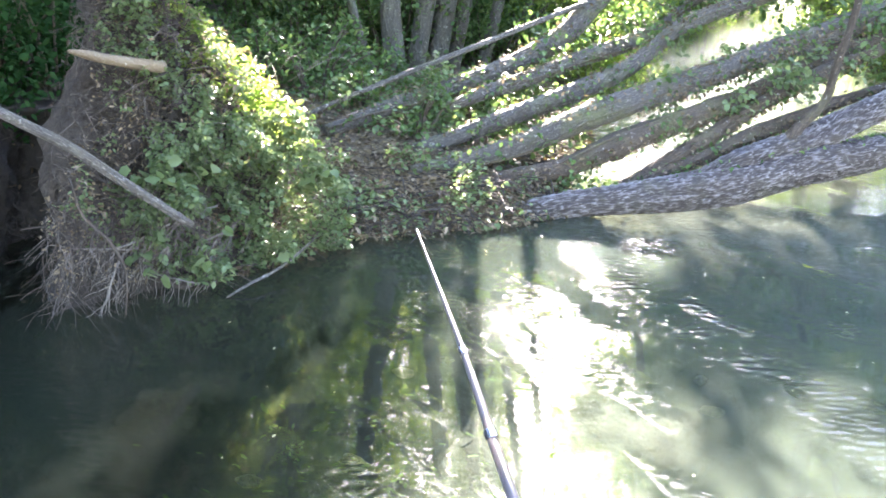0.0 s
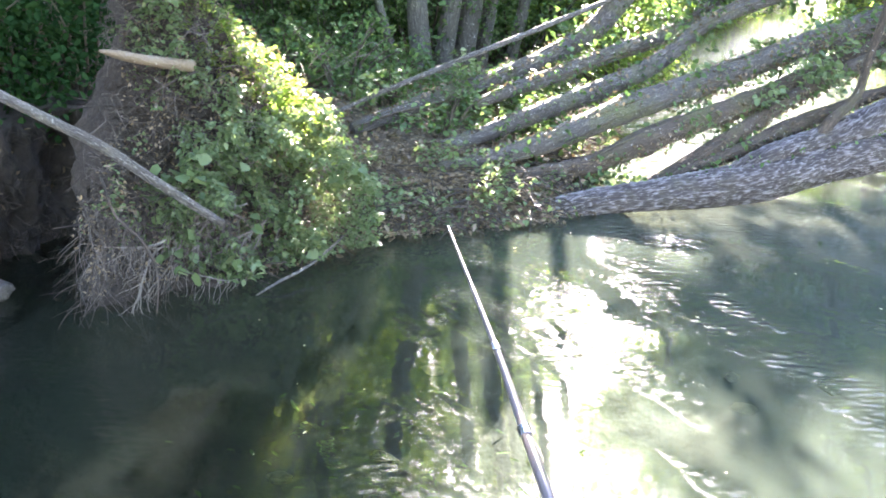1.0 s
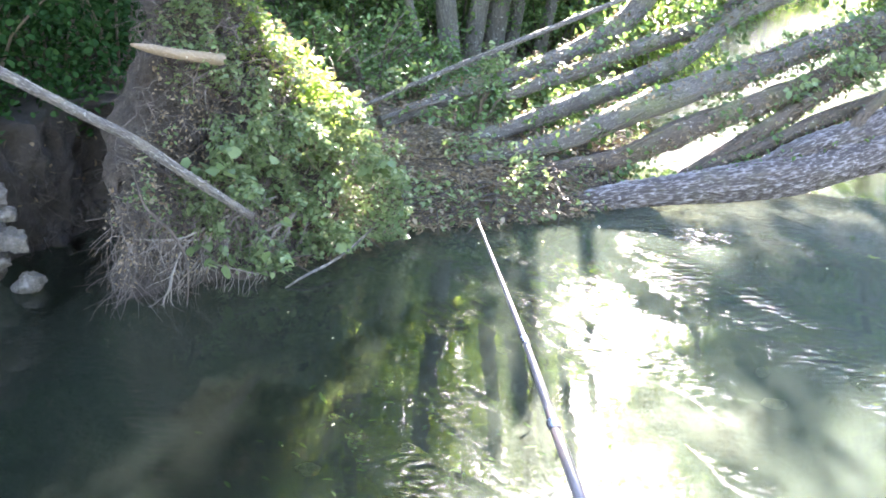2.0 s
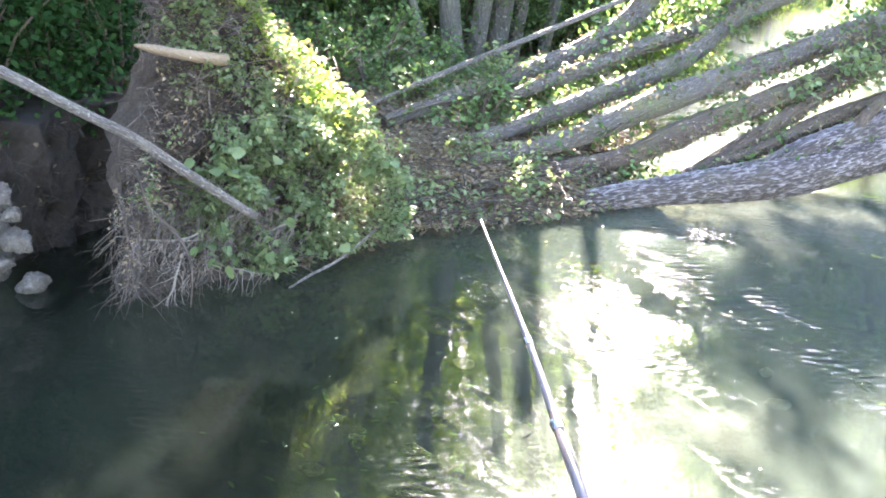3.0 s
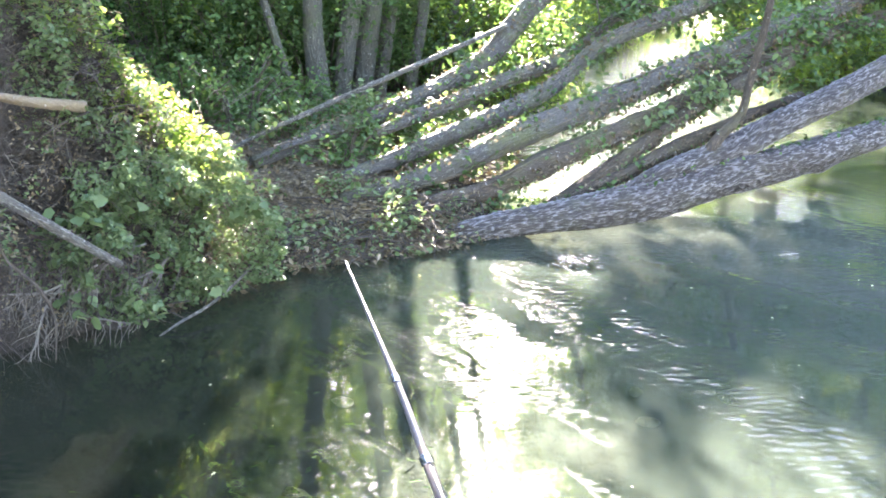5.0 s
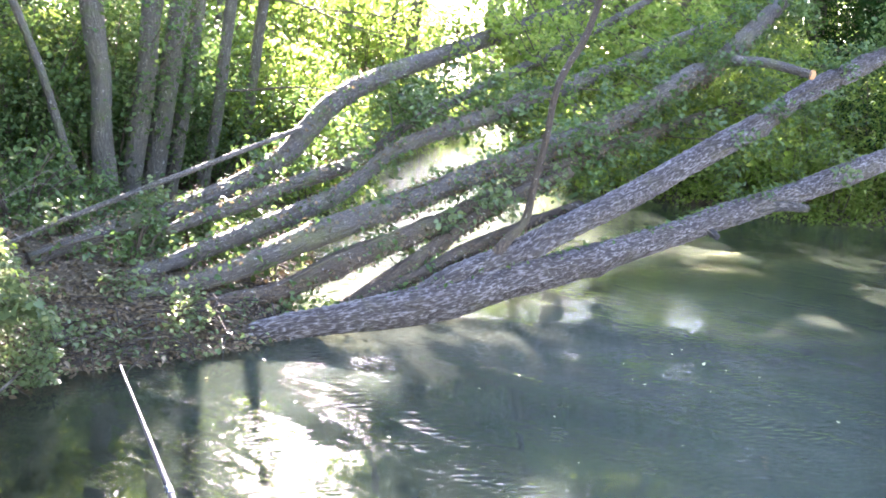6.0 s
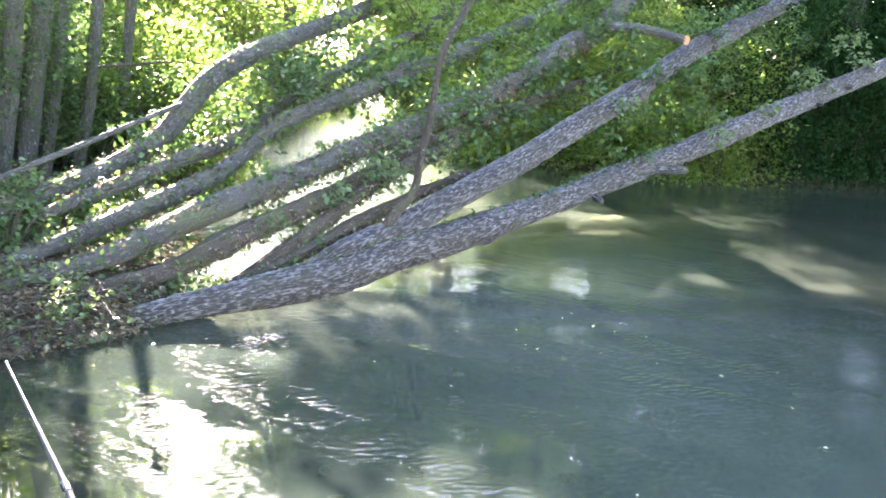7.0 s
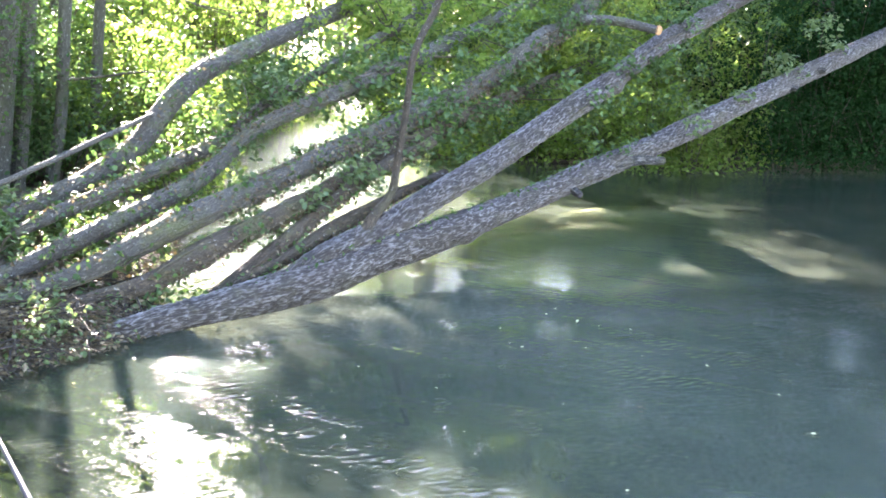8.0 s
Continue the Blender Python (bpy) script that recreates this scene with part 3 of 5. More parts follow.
STEMS = {
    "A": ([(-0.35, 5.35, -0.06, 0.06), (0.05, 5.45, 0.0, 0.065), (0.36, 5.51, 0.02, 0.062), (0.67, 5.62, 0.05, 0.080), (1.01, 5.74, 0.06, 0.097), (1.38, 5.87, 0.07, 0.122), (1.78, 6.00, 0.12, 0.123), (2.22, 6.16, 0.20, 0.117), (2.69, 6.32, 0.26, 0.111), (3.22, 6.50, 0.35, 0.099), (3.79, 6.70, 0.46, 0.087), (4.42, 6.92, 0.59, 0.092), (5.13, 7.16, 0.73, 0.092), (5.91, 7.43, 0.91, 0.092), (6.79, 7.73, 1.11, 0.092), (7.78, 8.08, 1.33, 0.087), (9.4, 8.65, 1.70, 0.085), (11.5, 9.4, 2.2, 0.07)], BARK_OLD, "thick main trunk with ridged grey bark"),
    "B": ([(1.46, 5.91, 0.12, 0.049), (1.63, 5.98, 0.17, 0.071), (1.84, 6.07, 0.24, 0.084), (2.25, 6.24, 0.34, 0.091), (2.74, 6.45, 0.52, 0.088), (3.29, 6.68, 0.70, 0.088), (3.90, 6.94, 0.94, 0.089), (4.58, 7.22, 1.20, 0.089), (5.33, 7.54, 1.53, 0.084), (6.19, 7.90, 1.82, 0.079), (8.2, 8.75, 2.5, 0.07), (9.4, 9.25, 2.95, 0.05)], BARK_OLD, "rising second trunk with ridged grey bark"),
    "C": ([(-0.20, 5.66, 0.23, 0.033), (-0.03, 5.74, 0.25, 0.040), (0.18, 5.83, 0.28, 0.051), (0.41, 5.93, 0.33, 0.065), (0.75, 6.09, 0.45, 0.078), (1.12, 6.25, 0.56, 0.078), (1.53, 6.44, 0.67, 0.082), (1.97, 6.64, 0.80, 0.082), (2.46, 6.86, 0.93, 0.082), (3.00, 7.10, 1.10, 0.078), (3.61, 7.37, 1.30, 0.082), (4.27, 7.67, 1.61, 0.086), (4.64, 7.83, 1.76, 0.084), (6.2, 8.6, 2.9, 0.06)], BARK_SMOOTH, ""),
    "D": ([(-0.20, 5.95, 0.28, 0.044), (0.11, 6.10, 0.37, 0.056), (0.44, 6.27, 0.47, 0.062), (0.80, 6.45, 0.58, 0.061), (1.11, 6.61, 0.69, 0.060), (1.33, 6.71, 0.83, 0.053), (1.52, 6.81, 0.97, 0.050), (1.87, 6.98, 1.10, 0.056), (2.37, 7.24, 1.24, 0.064), (2.93, 7.51, 1.41, 0.067), (3.55, 7.83, 1.61, 0.066), (4.26, 8.18, 1.85, 0.060), (6.0, 9.0, 2.45, 0.04)], BARK_SMOOTH, ""),
    "E": ([(-0.01, 6.35, 0.48, 0.030), (0.26, 6.49, 0.57, 0.045), (0.47, 6.61, 0.62, 0.054), (0.85, 6.82, 0.74, 0.057), (1.19, 7.00, 0.83, 0.055), (1.41, 7.12, 0.91, 0.048), (1.57, 7.21, 1.00, 0.041), (1.74, 7.31, 1.13, 0.037), (2.04, 7.47, 1.26, 0.039), (2.53, 7.74, 1.47, 0.040), (3.14, 8.08, 1.72, 0.043), (4.4, 8.8, 2.3, 0.03)], BARK_SMOOTH, ""),
    "F": ([(-0.75, 6.11, 0.36, 0.038), (-0.31, 6.4, 0.49, 0.055), (0.28, 6.78, 0.64, 0.067), (0.65, 7.03, 0.79, 0.072), (0.86, 7.16, 0.92, 0.074), (1, 7.25, 1.08, 0.079), (1.22, 7.4, 1.29, 0.080), (1.56, 7.61, 1.46, 0.075), (2.08, 7.95, 1.64, 0.070), (3.06, 8.59, 1.96, 0.064), (4.6, 9.6, 2.5, 0.048)], BARK_SMOOTH, "bent upper trunk with smooth grey bark"),
    "G": ([(0.14, 5.62, 0.17, 0.031), (0.38, 5.74, 0.19, 0.045), (0.72, 5.91, 0.22, 0.060), (1.09, 6.09, 0.35, 0.070), (1.49, 6.29, 0.45, 0.070), (1.94, 6.52, 0.58, 0.073), (2.43, 6.77, 0.74, 0.073), (2.98, 7.04, 0.92, 0.069), (3.60, 7.35, 1.07, 0.059), (5.0, 8.05, 1.4, 0.03)], BARK_SHADE, ""),
    "H": ([(0.63, 5.79, -0.02, 0.029), (0.91, 5.92, 0.00, 0.040), (1.17, 6.04, 0.10, 0.050), (1.46, 6.17, 0.24, 0.060), (1.67, 6.27, 0.36, 0.052), (1.94, 6.39, 0.51, 0.046), (2.37, 6.59, 0.70, 0.044), (2.90, 6.83, 0.87, 0.038)], BARK_SHADE, ""),
    "J": ([(1.20, 5.98, 0.12, 0.028), (1.43, 6.08, 0.19, 0.039), (1.69, 6.19, 0.27, 0.048), (1.95, 6.31, 0.37, 0.049), (2.23, 6.43, 0.45, 0.047), (2.53, 6.56, 0.54, 0.040), (2.96, 6.75, 0.64, 0.033)], BARK_SHADE, ""),
    "I": ([(-0.56, 5.63, 0.2, 0.021), (-0.31, 5.73, 0.19, 0.025), (0.09, 5.89, 0.26, 0.035), (0.43, 6.02, 0.35, 0.038), (0.9, 6.25, 0.47, 0.031)], BARK_SMOOTH, ""),
}
for k, (key, (pts, material, label)) in enumerate(STEMS.items()):
    if key in "AB":
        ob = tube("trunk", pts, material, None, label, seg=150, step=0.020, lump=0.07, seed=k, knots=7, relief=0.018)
    else:
        ob = tube("trunk", pts, material, None, label or "smooth grey alder stem", seg=24, step=0.05, lump=0.08, seed=k, knots=9)
    under(ob, fallen)
# snags and the sawn-off branch
under(tube("branch", [(2.06, 6.16, 0.25, 0.05), (2.2, 6.2, 0.45, 0.034), (2.36, 6.26, 0.6, 0.027), (2.41, 6.28, 0.82, 0.025), (2.48, 6.3, 1.12, 0.025), (2.54, 6.33, 1.46, 0.025),
                      (2.63, 6.37, 1.64, 0.025), (2.78, 6.43, 1.87, 0.024), (3.0, 6.5, 2.5, 0.016)], BARK_SHADE, None, "thin dark upright side branch", seg=10, step=0.06, lump=0.1), fallen)
sawn = under(tube("branch", [(4.66, 7.80, 1.74, 0.05), (4.66, 7.66, 1.757, 0.042), (4.907, 7.559, 1.75, 0.04), (5.204, 7.358, 1.673, 0.037)], BARK_SMOOTH, None, "short branch with sawn end", seg=16, step=0.05, lump=0.05), fallen)
bm = bmesh.new()
bmesh.ops.create_cone(bm, cap_ends=True, segments=20, radius1=0.041, radius2=0.040, depth=0.02)
face_way = Vector((0.10, -0.35, -0.06)).to_track_quat("Z", "Y").to_matrix().to_4x4()
bmesh.ops.transform(bm, matrix=Matrix.Translation((5.209, 7.354, 1.671)) @ face_way, verts=bm.verts)
cut_face = part("cut_face", bm, CUT_WOOD, None, "orange sawn wood")
cut_face.parent = sawn
under(tube("branch", [(4.38, 6.88, 0.57, 0.045), (4.74, 6.94, 0.62, 0.040), (5.06, 6.99, 0.60, 0.034)], BARK_BROKEN, None, "broken branch stump", seg=10, step=0.05, lump=0.12), fallen)
for px, py, pz, dx, dy, dz in ((4.02, 6.75, 0.47, 0.03, -0.12, -0.05), (7.0, 7.8, 1.14, 0.10, -0.10, -0.02), (7.5, 7.97, 1.28, 0.10, -0.10, 0.0)):
    under(tube("branch", [(px, py, pz, 0.04), (px + dx * 0.5, py + dy * 0.5, pz + dz * 0.5, 0.032), (px + dx, py + dy, pz + dz, 0.024)], BARK_BROKEN, None, "broken branch stump", seg=8, step=0.04, lump=0.15), fallen)

# root plate: a soil-filled disc of roots tipped on edge, facing the water
ALONG, BACK = np.array([0.69, 0.72]), np.array([-0.72, 0.69])
PLATE_FOOT = np.array([-1.61, 3.90])


def plate_point(s, z, b=0.0):
    p = PLATE_FOOT + ALONG * s + BACK * b
    return p[0], p[1], z


def build_root_plate():
    rings = [(-0.6, 0.86, 0.48, 0.20), (0.0, 0.85, 0.49, 0.21), (0.25, 0.76, 0.58, 0.225), (0.6, 0.68, 0.50, 0.21), (0.9, 0.68, 0.37, 0.18), (1.1, 0.64, 0.26, 0.16),
             (1.3, 0.56, 0.15, 0.14), (1.6, 0.55, 0.11, 0.12), (1.95, 0.55, 0.07, 0.08)]
    rows = spline(rings, 0.032)
    seg = 84
    verts, faces = [], []
    for z, s0, hl, hb in rows:
        for k in range(seg):
            a = 2 * math.pi * k / seg
            ca, sn = math.cos(a), math.sin(a)
            b = hb * (1 + np.sign(sn) * abs(sn) ** 0.8) * 1.0
            x, y, _ = plate_point(s0 + hl * np.sign(ca) * abs(ca) ** 0.85, z, b + 0.14 * max(z, 0))
            q = Vector((x, y, z))
            w = 0.17 * noise.fractal(q * 3.6, 0.8, 2.2, 5) + 0.07 * noise.noise(q * 9)
            verts.append((x + w * 0.75, y - w * 0.75, z + 0.03 * noise.noise(q * 6)))
    n = len(rows)
    for i in range(n - 1):
        for k in range(seg):
            faces.append((i * seg + k, i * seg + (k + 1) % seg, (i + 1) * seg + (k + 1) % seg, (i + 1) * seg + k))
    faces.append(tuple((n - 1) * seg + k for k in range(seg)))
    under(part("root_plate", mesh_of("root_plate", verts, faces), SOIL, None, "upturned soil-filled root plate"), fallen)


build_root_plate()
g = rnd(11)
PLATE_Z, PLATE_S = (0.0, 0.34, 0.52, 0.63, 0.73, 0.82, 1.02, 1.25, 1.9), (-0.04, -0.06, 0.01, 0.08, 0.18, 0.22, 0.29, 0.34, 0.46)


def open_side(z):
    """How far the root plate reaches on its bare side, at a height."""
    return float(np.interp(z, PLATE_Z, PLATE_S))


runs = []
for k in range(460):   # dry fibres hanging to the water on the open side
    s, z = g.uniform(-0.06, 0.75), g.uniform(0.08, 0.48)
    ln = g.uniform(0.06, 0.34) * (1.0 if s < 0.5 else 0.6)
    x, y, _ = plate_point(s, z, g.uniform(-0.2, 0.03))
    r = g.uniform(0.0006, 0.0019)
    dx, dy = g.normal(-0.02, 0.09), g.normal(-0.02, 0.06)
    zb = max(z - ln, g.uniform(-0.03, 0.05))
    runs.append([(x, y, z, r), (x + dx * 0.2 + g.normal(0, 0.02), y + dy * 0.3, z + (zb - z) * 0.35, r), (x + dx * 0.6 + g.normal(0, 0.022), y + dy * 0.6, z + (zb - z) * 0.7, r * 0.8), (x + dx, y + dy, zb, r * 0.5)])
for k in range(2100):   # tangled rootlets and dead vines over the face
    s, z = g.uniform(0.02, 0.95), g.uniform(0.25, 1.75)
    if s > 1.15 - 0.3 * z:
        s *= 0.7
    s = max(s, open_side(z) + g.uniform(-0.05, 0.16) * (1 + noise.noise(Vector((z * 5, 1, 3)))))
    ang, ln = g.uniform(0, 3.14), g.uniform(0.05, 0.2)
    r = g.uniform(0.0007, 0.0022)
    b0 = 0.14 * z - g.uniform(-0.03, 0.10)
    p = [plate_point(s + u * ln * math.cos(ang) + g.normal(0, 0.02), z + u * ln * math.sin(ang) - 0.1 * u * u, b0 + g.normal(0, 0.03)) for u in (-0.5, -0.1, 0.25, 0.5)]
    runs.append([(*q, r) for q in p])
pale = under(tubes("root_tangle", runs[2::4], ROOT_GREY, None, "paler grey rootlets among the tangle", seg=4, step=0.06, lump=0.1, cap=False), fallen)
tagged(pale, kind="stuff")
runs = [r_ for k, r_ in enumerate(runs) if k % 4 != 2]
hair = under(tubes("root_tangle", runs, ROOT, None, "tangle of dry grey-brown hanging roots", seg=4, step=0.06, lump=0.1, cap=False), fallen)
tagged(hair, kind="stuff")


def wiggle(start, way, n, step, r, sag=0.0):
    p, run = np.array(start, float), []
    w = np.array(way, float)
    for i in range(n):
        run.append((*p, r * (1 - 0.75 * i / n)))
        w = w + g.normal(0, 0.28, 3) * np.array([1, 0.5, 1])
        w[2] -= sag
        w /= np.linalg.norm(w)
        p = p + w * step
        if p[2] < -0.02:
            break
    return run


for k in range(15):   # bleached forked roots sweeping out and down to the water
    s, z = g.uniform(0.25, 0.95), g.uniform(0.2, 0.4)
    r = g.uniform(0.0035, 0.0065)
    main = wiggle(plate_point(s, z, -0.12), (-0.75, -0.45, -0.35), 9, 0.045, r, 0.05)
    runs = [main] if len(main) > 2 else []
    for q in main[2:]:
        for _ in range(2):
            side = wiggle(q[:3], (g.normal(-0.4, 0.4), -0.35, -0.7), 5, 0.03, q[3] * 0.6, 0.1)
            if len(side) > 2:
                runs.append(side)
    if runs:
        under(tubes("root", runs, ROOT_PALE, None, "bleached forked root", seg=5, step=0.03, lump=0.15), fallen)
under(tube("root", [(*plate_point(0.62, 0.98, 0.3), 0.028), (-1.23, 4.31, 0.985, 0.026), (-1.35, 4.07, 1.04, 0.021), (-1.41, 3.95, 1.075, 0.018), (-1.45, 3.86, 1.10, 0.006)], STUB_WOOD, None, "thick pale broken root stub", seg=14, step=0.04, lump=0.06), fallen)
under(tube("root", [(*plate_point(0.3, 0.82, 0.05), 0.003), (*plate_point(0.42, 0.92, -0.02), 0.004), (*plate_point(0.55, 0.95, 0.0), 0.004), (*plate_point(0.7, 0.96, 0.05), 0.003)], ROOT, None, "thin pale root", seg=6, step=0.05), fallen)
hang = [(*plate_point(0.05, 0.6, -0.12), 0.005), (*plate_point(0.08, 0.44, -0.15), 0.006), (*plate_point(0.17, 0.33, -0.17), 0.006), (*plate_point(0.22, 0.18, -0.2), 0.005), (*plate_point(0.20, -0.03, -0.2), 0.003)]
under(tube("root", hang, ROOT, None, "long hanging root", seg=8, step=0.05, lump=0.15), fallen)

# the undercut earth bank beside the root plate, with roots and dead leaves
g = rnd(17)
BANK_LINE = spline([(-3.32, 2.7, 0, 0), (-3.2, 3.4, 0, 0), (-2.85, 3.9, 0, 0), (-2.38, 4.33, 0, 0), (-2.13, 4.95, 0, 0), (-1.9, 5.02, 0, 0), (-1.6, 5.3, 0, 0), (-1.3, 5.7, 0, 0)], 0.025)[:, :2]


def bank_face(i, v):
    """A point of the earth face: i along the bank, v from below the water to the lip."""
    x, y = BANK_LINE[i]
    q = Vector((x * 3.2, y * 3.2, v * 2.2))
    out = 0.16 * noise.fractal(q, 0.8, 2.1, 5) + 0.05 * noise.noise(q * 4) + 0.10 * v ** 2 - 0.02
    return x + out * 0.75, y - out * 0.6, -0.25 + v * (0.92 + 0.12 * noise.noise(Vector((x * 2, y * 2, 4))))


rows, cols = len(BANK_LINE), 34
verts = [bank_face(i, k / (cols - 1)) for i in range(rows) for k in range(cols)] + [(x - 0.45, y + 0.3, 0.62) for x, y in BANK_LINE]
faces = [(i * cols + k, i * cols + k + 1, (i + 1) * cols + k + 1, (i + 1) * cols + k) for i in range(rows - 1) for k in range(cols - 1)]
faces += [(i * cols + cols - 1, rows * cols + i, rows * cols + i + 1, (i + 1) * cols + cols - 1) for i in range(rows - 1)]
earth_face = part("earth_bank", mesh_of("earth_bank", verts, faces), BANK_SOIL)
tagged(earth_face, "undercut earth bank above the water, deep shade put into its soil colour", "bank", kind="structure")
runs, fallen_leaves = [], []
for k in range(620):
    i, v = int(g.integers(0, rows - 1)), g.uniform(0.35, 1.0)
    x, y, z = bank_face(i, v)
    if k % 4 == 0:
        fallen_leaves.append((x + 0.02, y - 0.02, z))
        continue
    ln, r = g.uniform(0.03, 0.15), g.uniform(0.001, 0.003)
    run = [(x, y, z, r)]
    for u in (0.35, 0.7, 1.0):
        run.append((x + 0.02 + g.normal(0, 0.035), y - 0.02 + g.normal(0, 0.03), max(z - ln * u, -0.03), r * (1 - 0.6 * u)))
    runs.append(run)
bank_roots = tubes("bank_roots", runs, ROOT, seg=4, step=0.07, lump=0.1, cap=False)
tagged(bank_roots, "dark thin roots hanging from the undercut earth bank", "roots", kind="stuff")
tagged(leaves("leaf_litter", fallen_leaves, 0.035, LEAF_DEAD, None, seed=18, droop=0.1), "dead leaves caught on the shaded earth bank", "leaf litter", kind="stuff")

# ---- loose dead wood ----
POLE = [(-4.45, 1.59, 3.22, 0.0286), (-3.3, 2.41, 2.27, 0.0255), (-2.63, 2.89, 1.72, 0.0235), (-2.02, 3.32, 1.225, 0.0215), (-1.62, 3.60, 0.905, 0.0205), (-1.435, 3.734, 0.757, 0.0205), (-1.28, 3.843, 0.60, 0.0202), (-1.053, 4.014, 0.37, 0.0172)]
pole = tube("dead_branch", POLE,
            BARK_POLE, seg=14, step=0.04, lump=0.09, seed=4, knots=6)
tagged(pole, "pale bare dead branch leaning out over the water", "branch")
thin = tube("fallen_pole", [(-0.94, 6.13, 0.42, 0.010), (-0.61, 6.3, 0.55, 0.015), (-0.12, 6.54, 0.73, 0.019), (0.29, 6.78, 0.87, 0.019), (0.66, 7.0, 1.0, 0.017), (0.98, 7.2, 1.11, 0.015)],
            BARK_POLE, seg=10, step=0.06, lump=0.08, seed=9, knots=3)
tagged(thin, "long thin pale dead stem lying against a trunk", "branch")
stick = tube("stick", [(-0.95, 4.14, 0.0, 0.004), (-0.87, 4.22, 0.035, 0.006), (-0.78, 4.36, 0.05, 0.006), (-0.70, 4.52, 0.08, 0.006), (-0.6, 4.8, 0.12, 0.004)], BARK_POLE, seg=8, step=0.04, lump=0.2)
tagged(stick, "thin pale stick at the water's edge", "stick")

# ---- boulders ----
def rock_mesh(size, seed):
    """A weathered stone: facets cut by random planes, then pitted."""
    q = rnd(seed)
    cuts = [(Vector(q.normal(0, 1, 3)).normalized(), q.uniform(0.5, 0.85)) for _ in range(12)]
    bm = bmesh.new()
    bmesh.ops.create_icosphere(bm, subdivisions=4, radius=1)
    for v in bm.verts:
        n = v.co.normalized()
        r = min([1.0] + [h / n.dot(w) for w, h in cuts if n.dot(w) > 0.2])
        r += 0.16 * noise.fractal(n * 2.6 + Vector((seed, 0, 0)), 0.7, 2.1, 5)
        v.co = Vector((n.x * size[0], n.y * size[1], n.z * size[2])) * r
    for fc in bm.faces:
        fc.smooth = True
    return bm


ROCKS = [(-2.22, 4.12, 0.39, 0.085, 0.09, 0.075), (-2.12, 4.05, 0.22, 0.075, 0.08, 0.07), (-2.33, 4.15, 0.25, 0.11, 0.11, 0.11), (-2.27, 4.08, 0.07, 0.12, 0.11, 0.10), (-2.07, 4.03, 0.03, 0.075, 0.075, 0.07),
         (-2.15, 4.06, 0.33, 0.05, 0.05, 0.045), (-2.18, 4.0, 0.13, 0.06, 0.055, 0.05), (-2.42, 4.1, 0.12, 0.10, 0.10, 0.12), (-2.3, 4.1, 0.46, 0.06, 0.06, 0.05)]
for k, (x, y, z, a, b, c) in enumerate(ROCKS):
    ob = part("boulder", rock_mesh((a, b, c), k + 2), STONE)
    ob.location = (x, y, z)
    tagged(ob, "pale grey weathered boulder at the shaded bank", "rock", "boulders by the bank")


# ---- trees ----
def tree_proto(seed, height, radius, crown_from, crown_wide, n_leaf, leaf_size, leaf_material, bark, lean=(0, 0)):
    g = rnd(seed)
    root = empty("tree")
    pts = []
    for u in np.linspace(0, 1, 7):
        pts.append((lean[0] * u ** 1.3 * height + g.normal(0, 0.05) * u, lean[1] * u ** 1.3 * height + g.normal(0, 0.05) * u, height * u - 0.25 * (u == 0), radius * (1.15 - 0.9 * u)))
    part("trunk", mesh_of("trunk", *tube_data(pts, seg=12, step=0.25, lump=0.06, seed=seed, knots=5)), bark, root)
    runs, tips = [], []
    P = np.array(pts)
    for k in range(18):
        u = g.uniform(crown_from, 0.97)
        z = u * height
        x, y = np.interp(z, P[:, 2], P[:, 0]), np.interp(z, P[:, 2], P[:, 1])
        a, ln = g.uniform(0, 6.28), crown_wide * g.uniform(0.55, 1.0) * (1.1 - 0.6 * abs(u - 0.62))
        ex, ey, ez = x + math.cos(a) * ln, y + math.sin(a) * ln, z + ln * g.uniform(0.1, 0.5)
        r = radius * 0.32 * (1.1 - u * 0.7)
        runs.append([(x, y, z, r), ((x + ex) / 2 + g.normal(0, 0.1), (y + ey) / 2 + g.normal(0, 0.1), (z + ez) / 2 + 0.1, r * 0.6), (ex, ey, ez, r * 0.2)])
        for w in (0.45, 0.65, 0.85, 1.0):
            tips.append((x + (ex - x) * w, y + (ey - y) * w, z + (ez - z) * w))
            tips.append((x + (ex - x) * w + g.normal(0, 0.35), y + (ey - y) * w + g.normal(0, 0.35), z + (ez - z) * w + g.normal(0, 0.3)))
    for k, r_ in enumerate(runs):
        part("limb", mesh_of("limb", *tube_data(r_, seg=6, step=0.4, seed=k)), bark, root)
    at = clumps(tips, (0.5, 0.5, 0.38), max(1, n_leaf // len(tips)), seed + 1)
    leaves("crown", at, leaf_size, leaf_material, root, seed=seed + 2, droop=0.5)
    return root


def place(proto, x, y, turn, label, category, group, sink=0.05, z=None):
    m = pose(x, y, (ground_at(x, y) if z is None else z) - sink, 0, 0, turn)
    ob = copy_thing(proto, m)
    return tagged(ob, label, category, group)


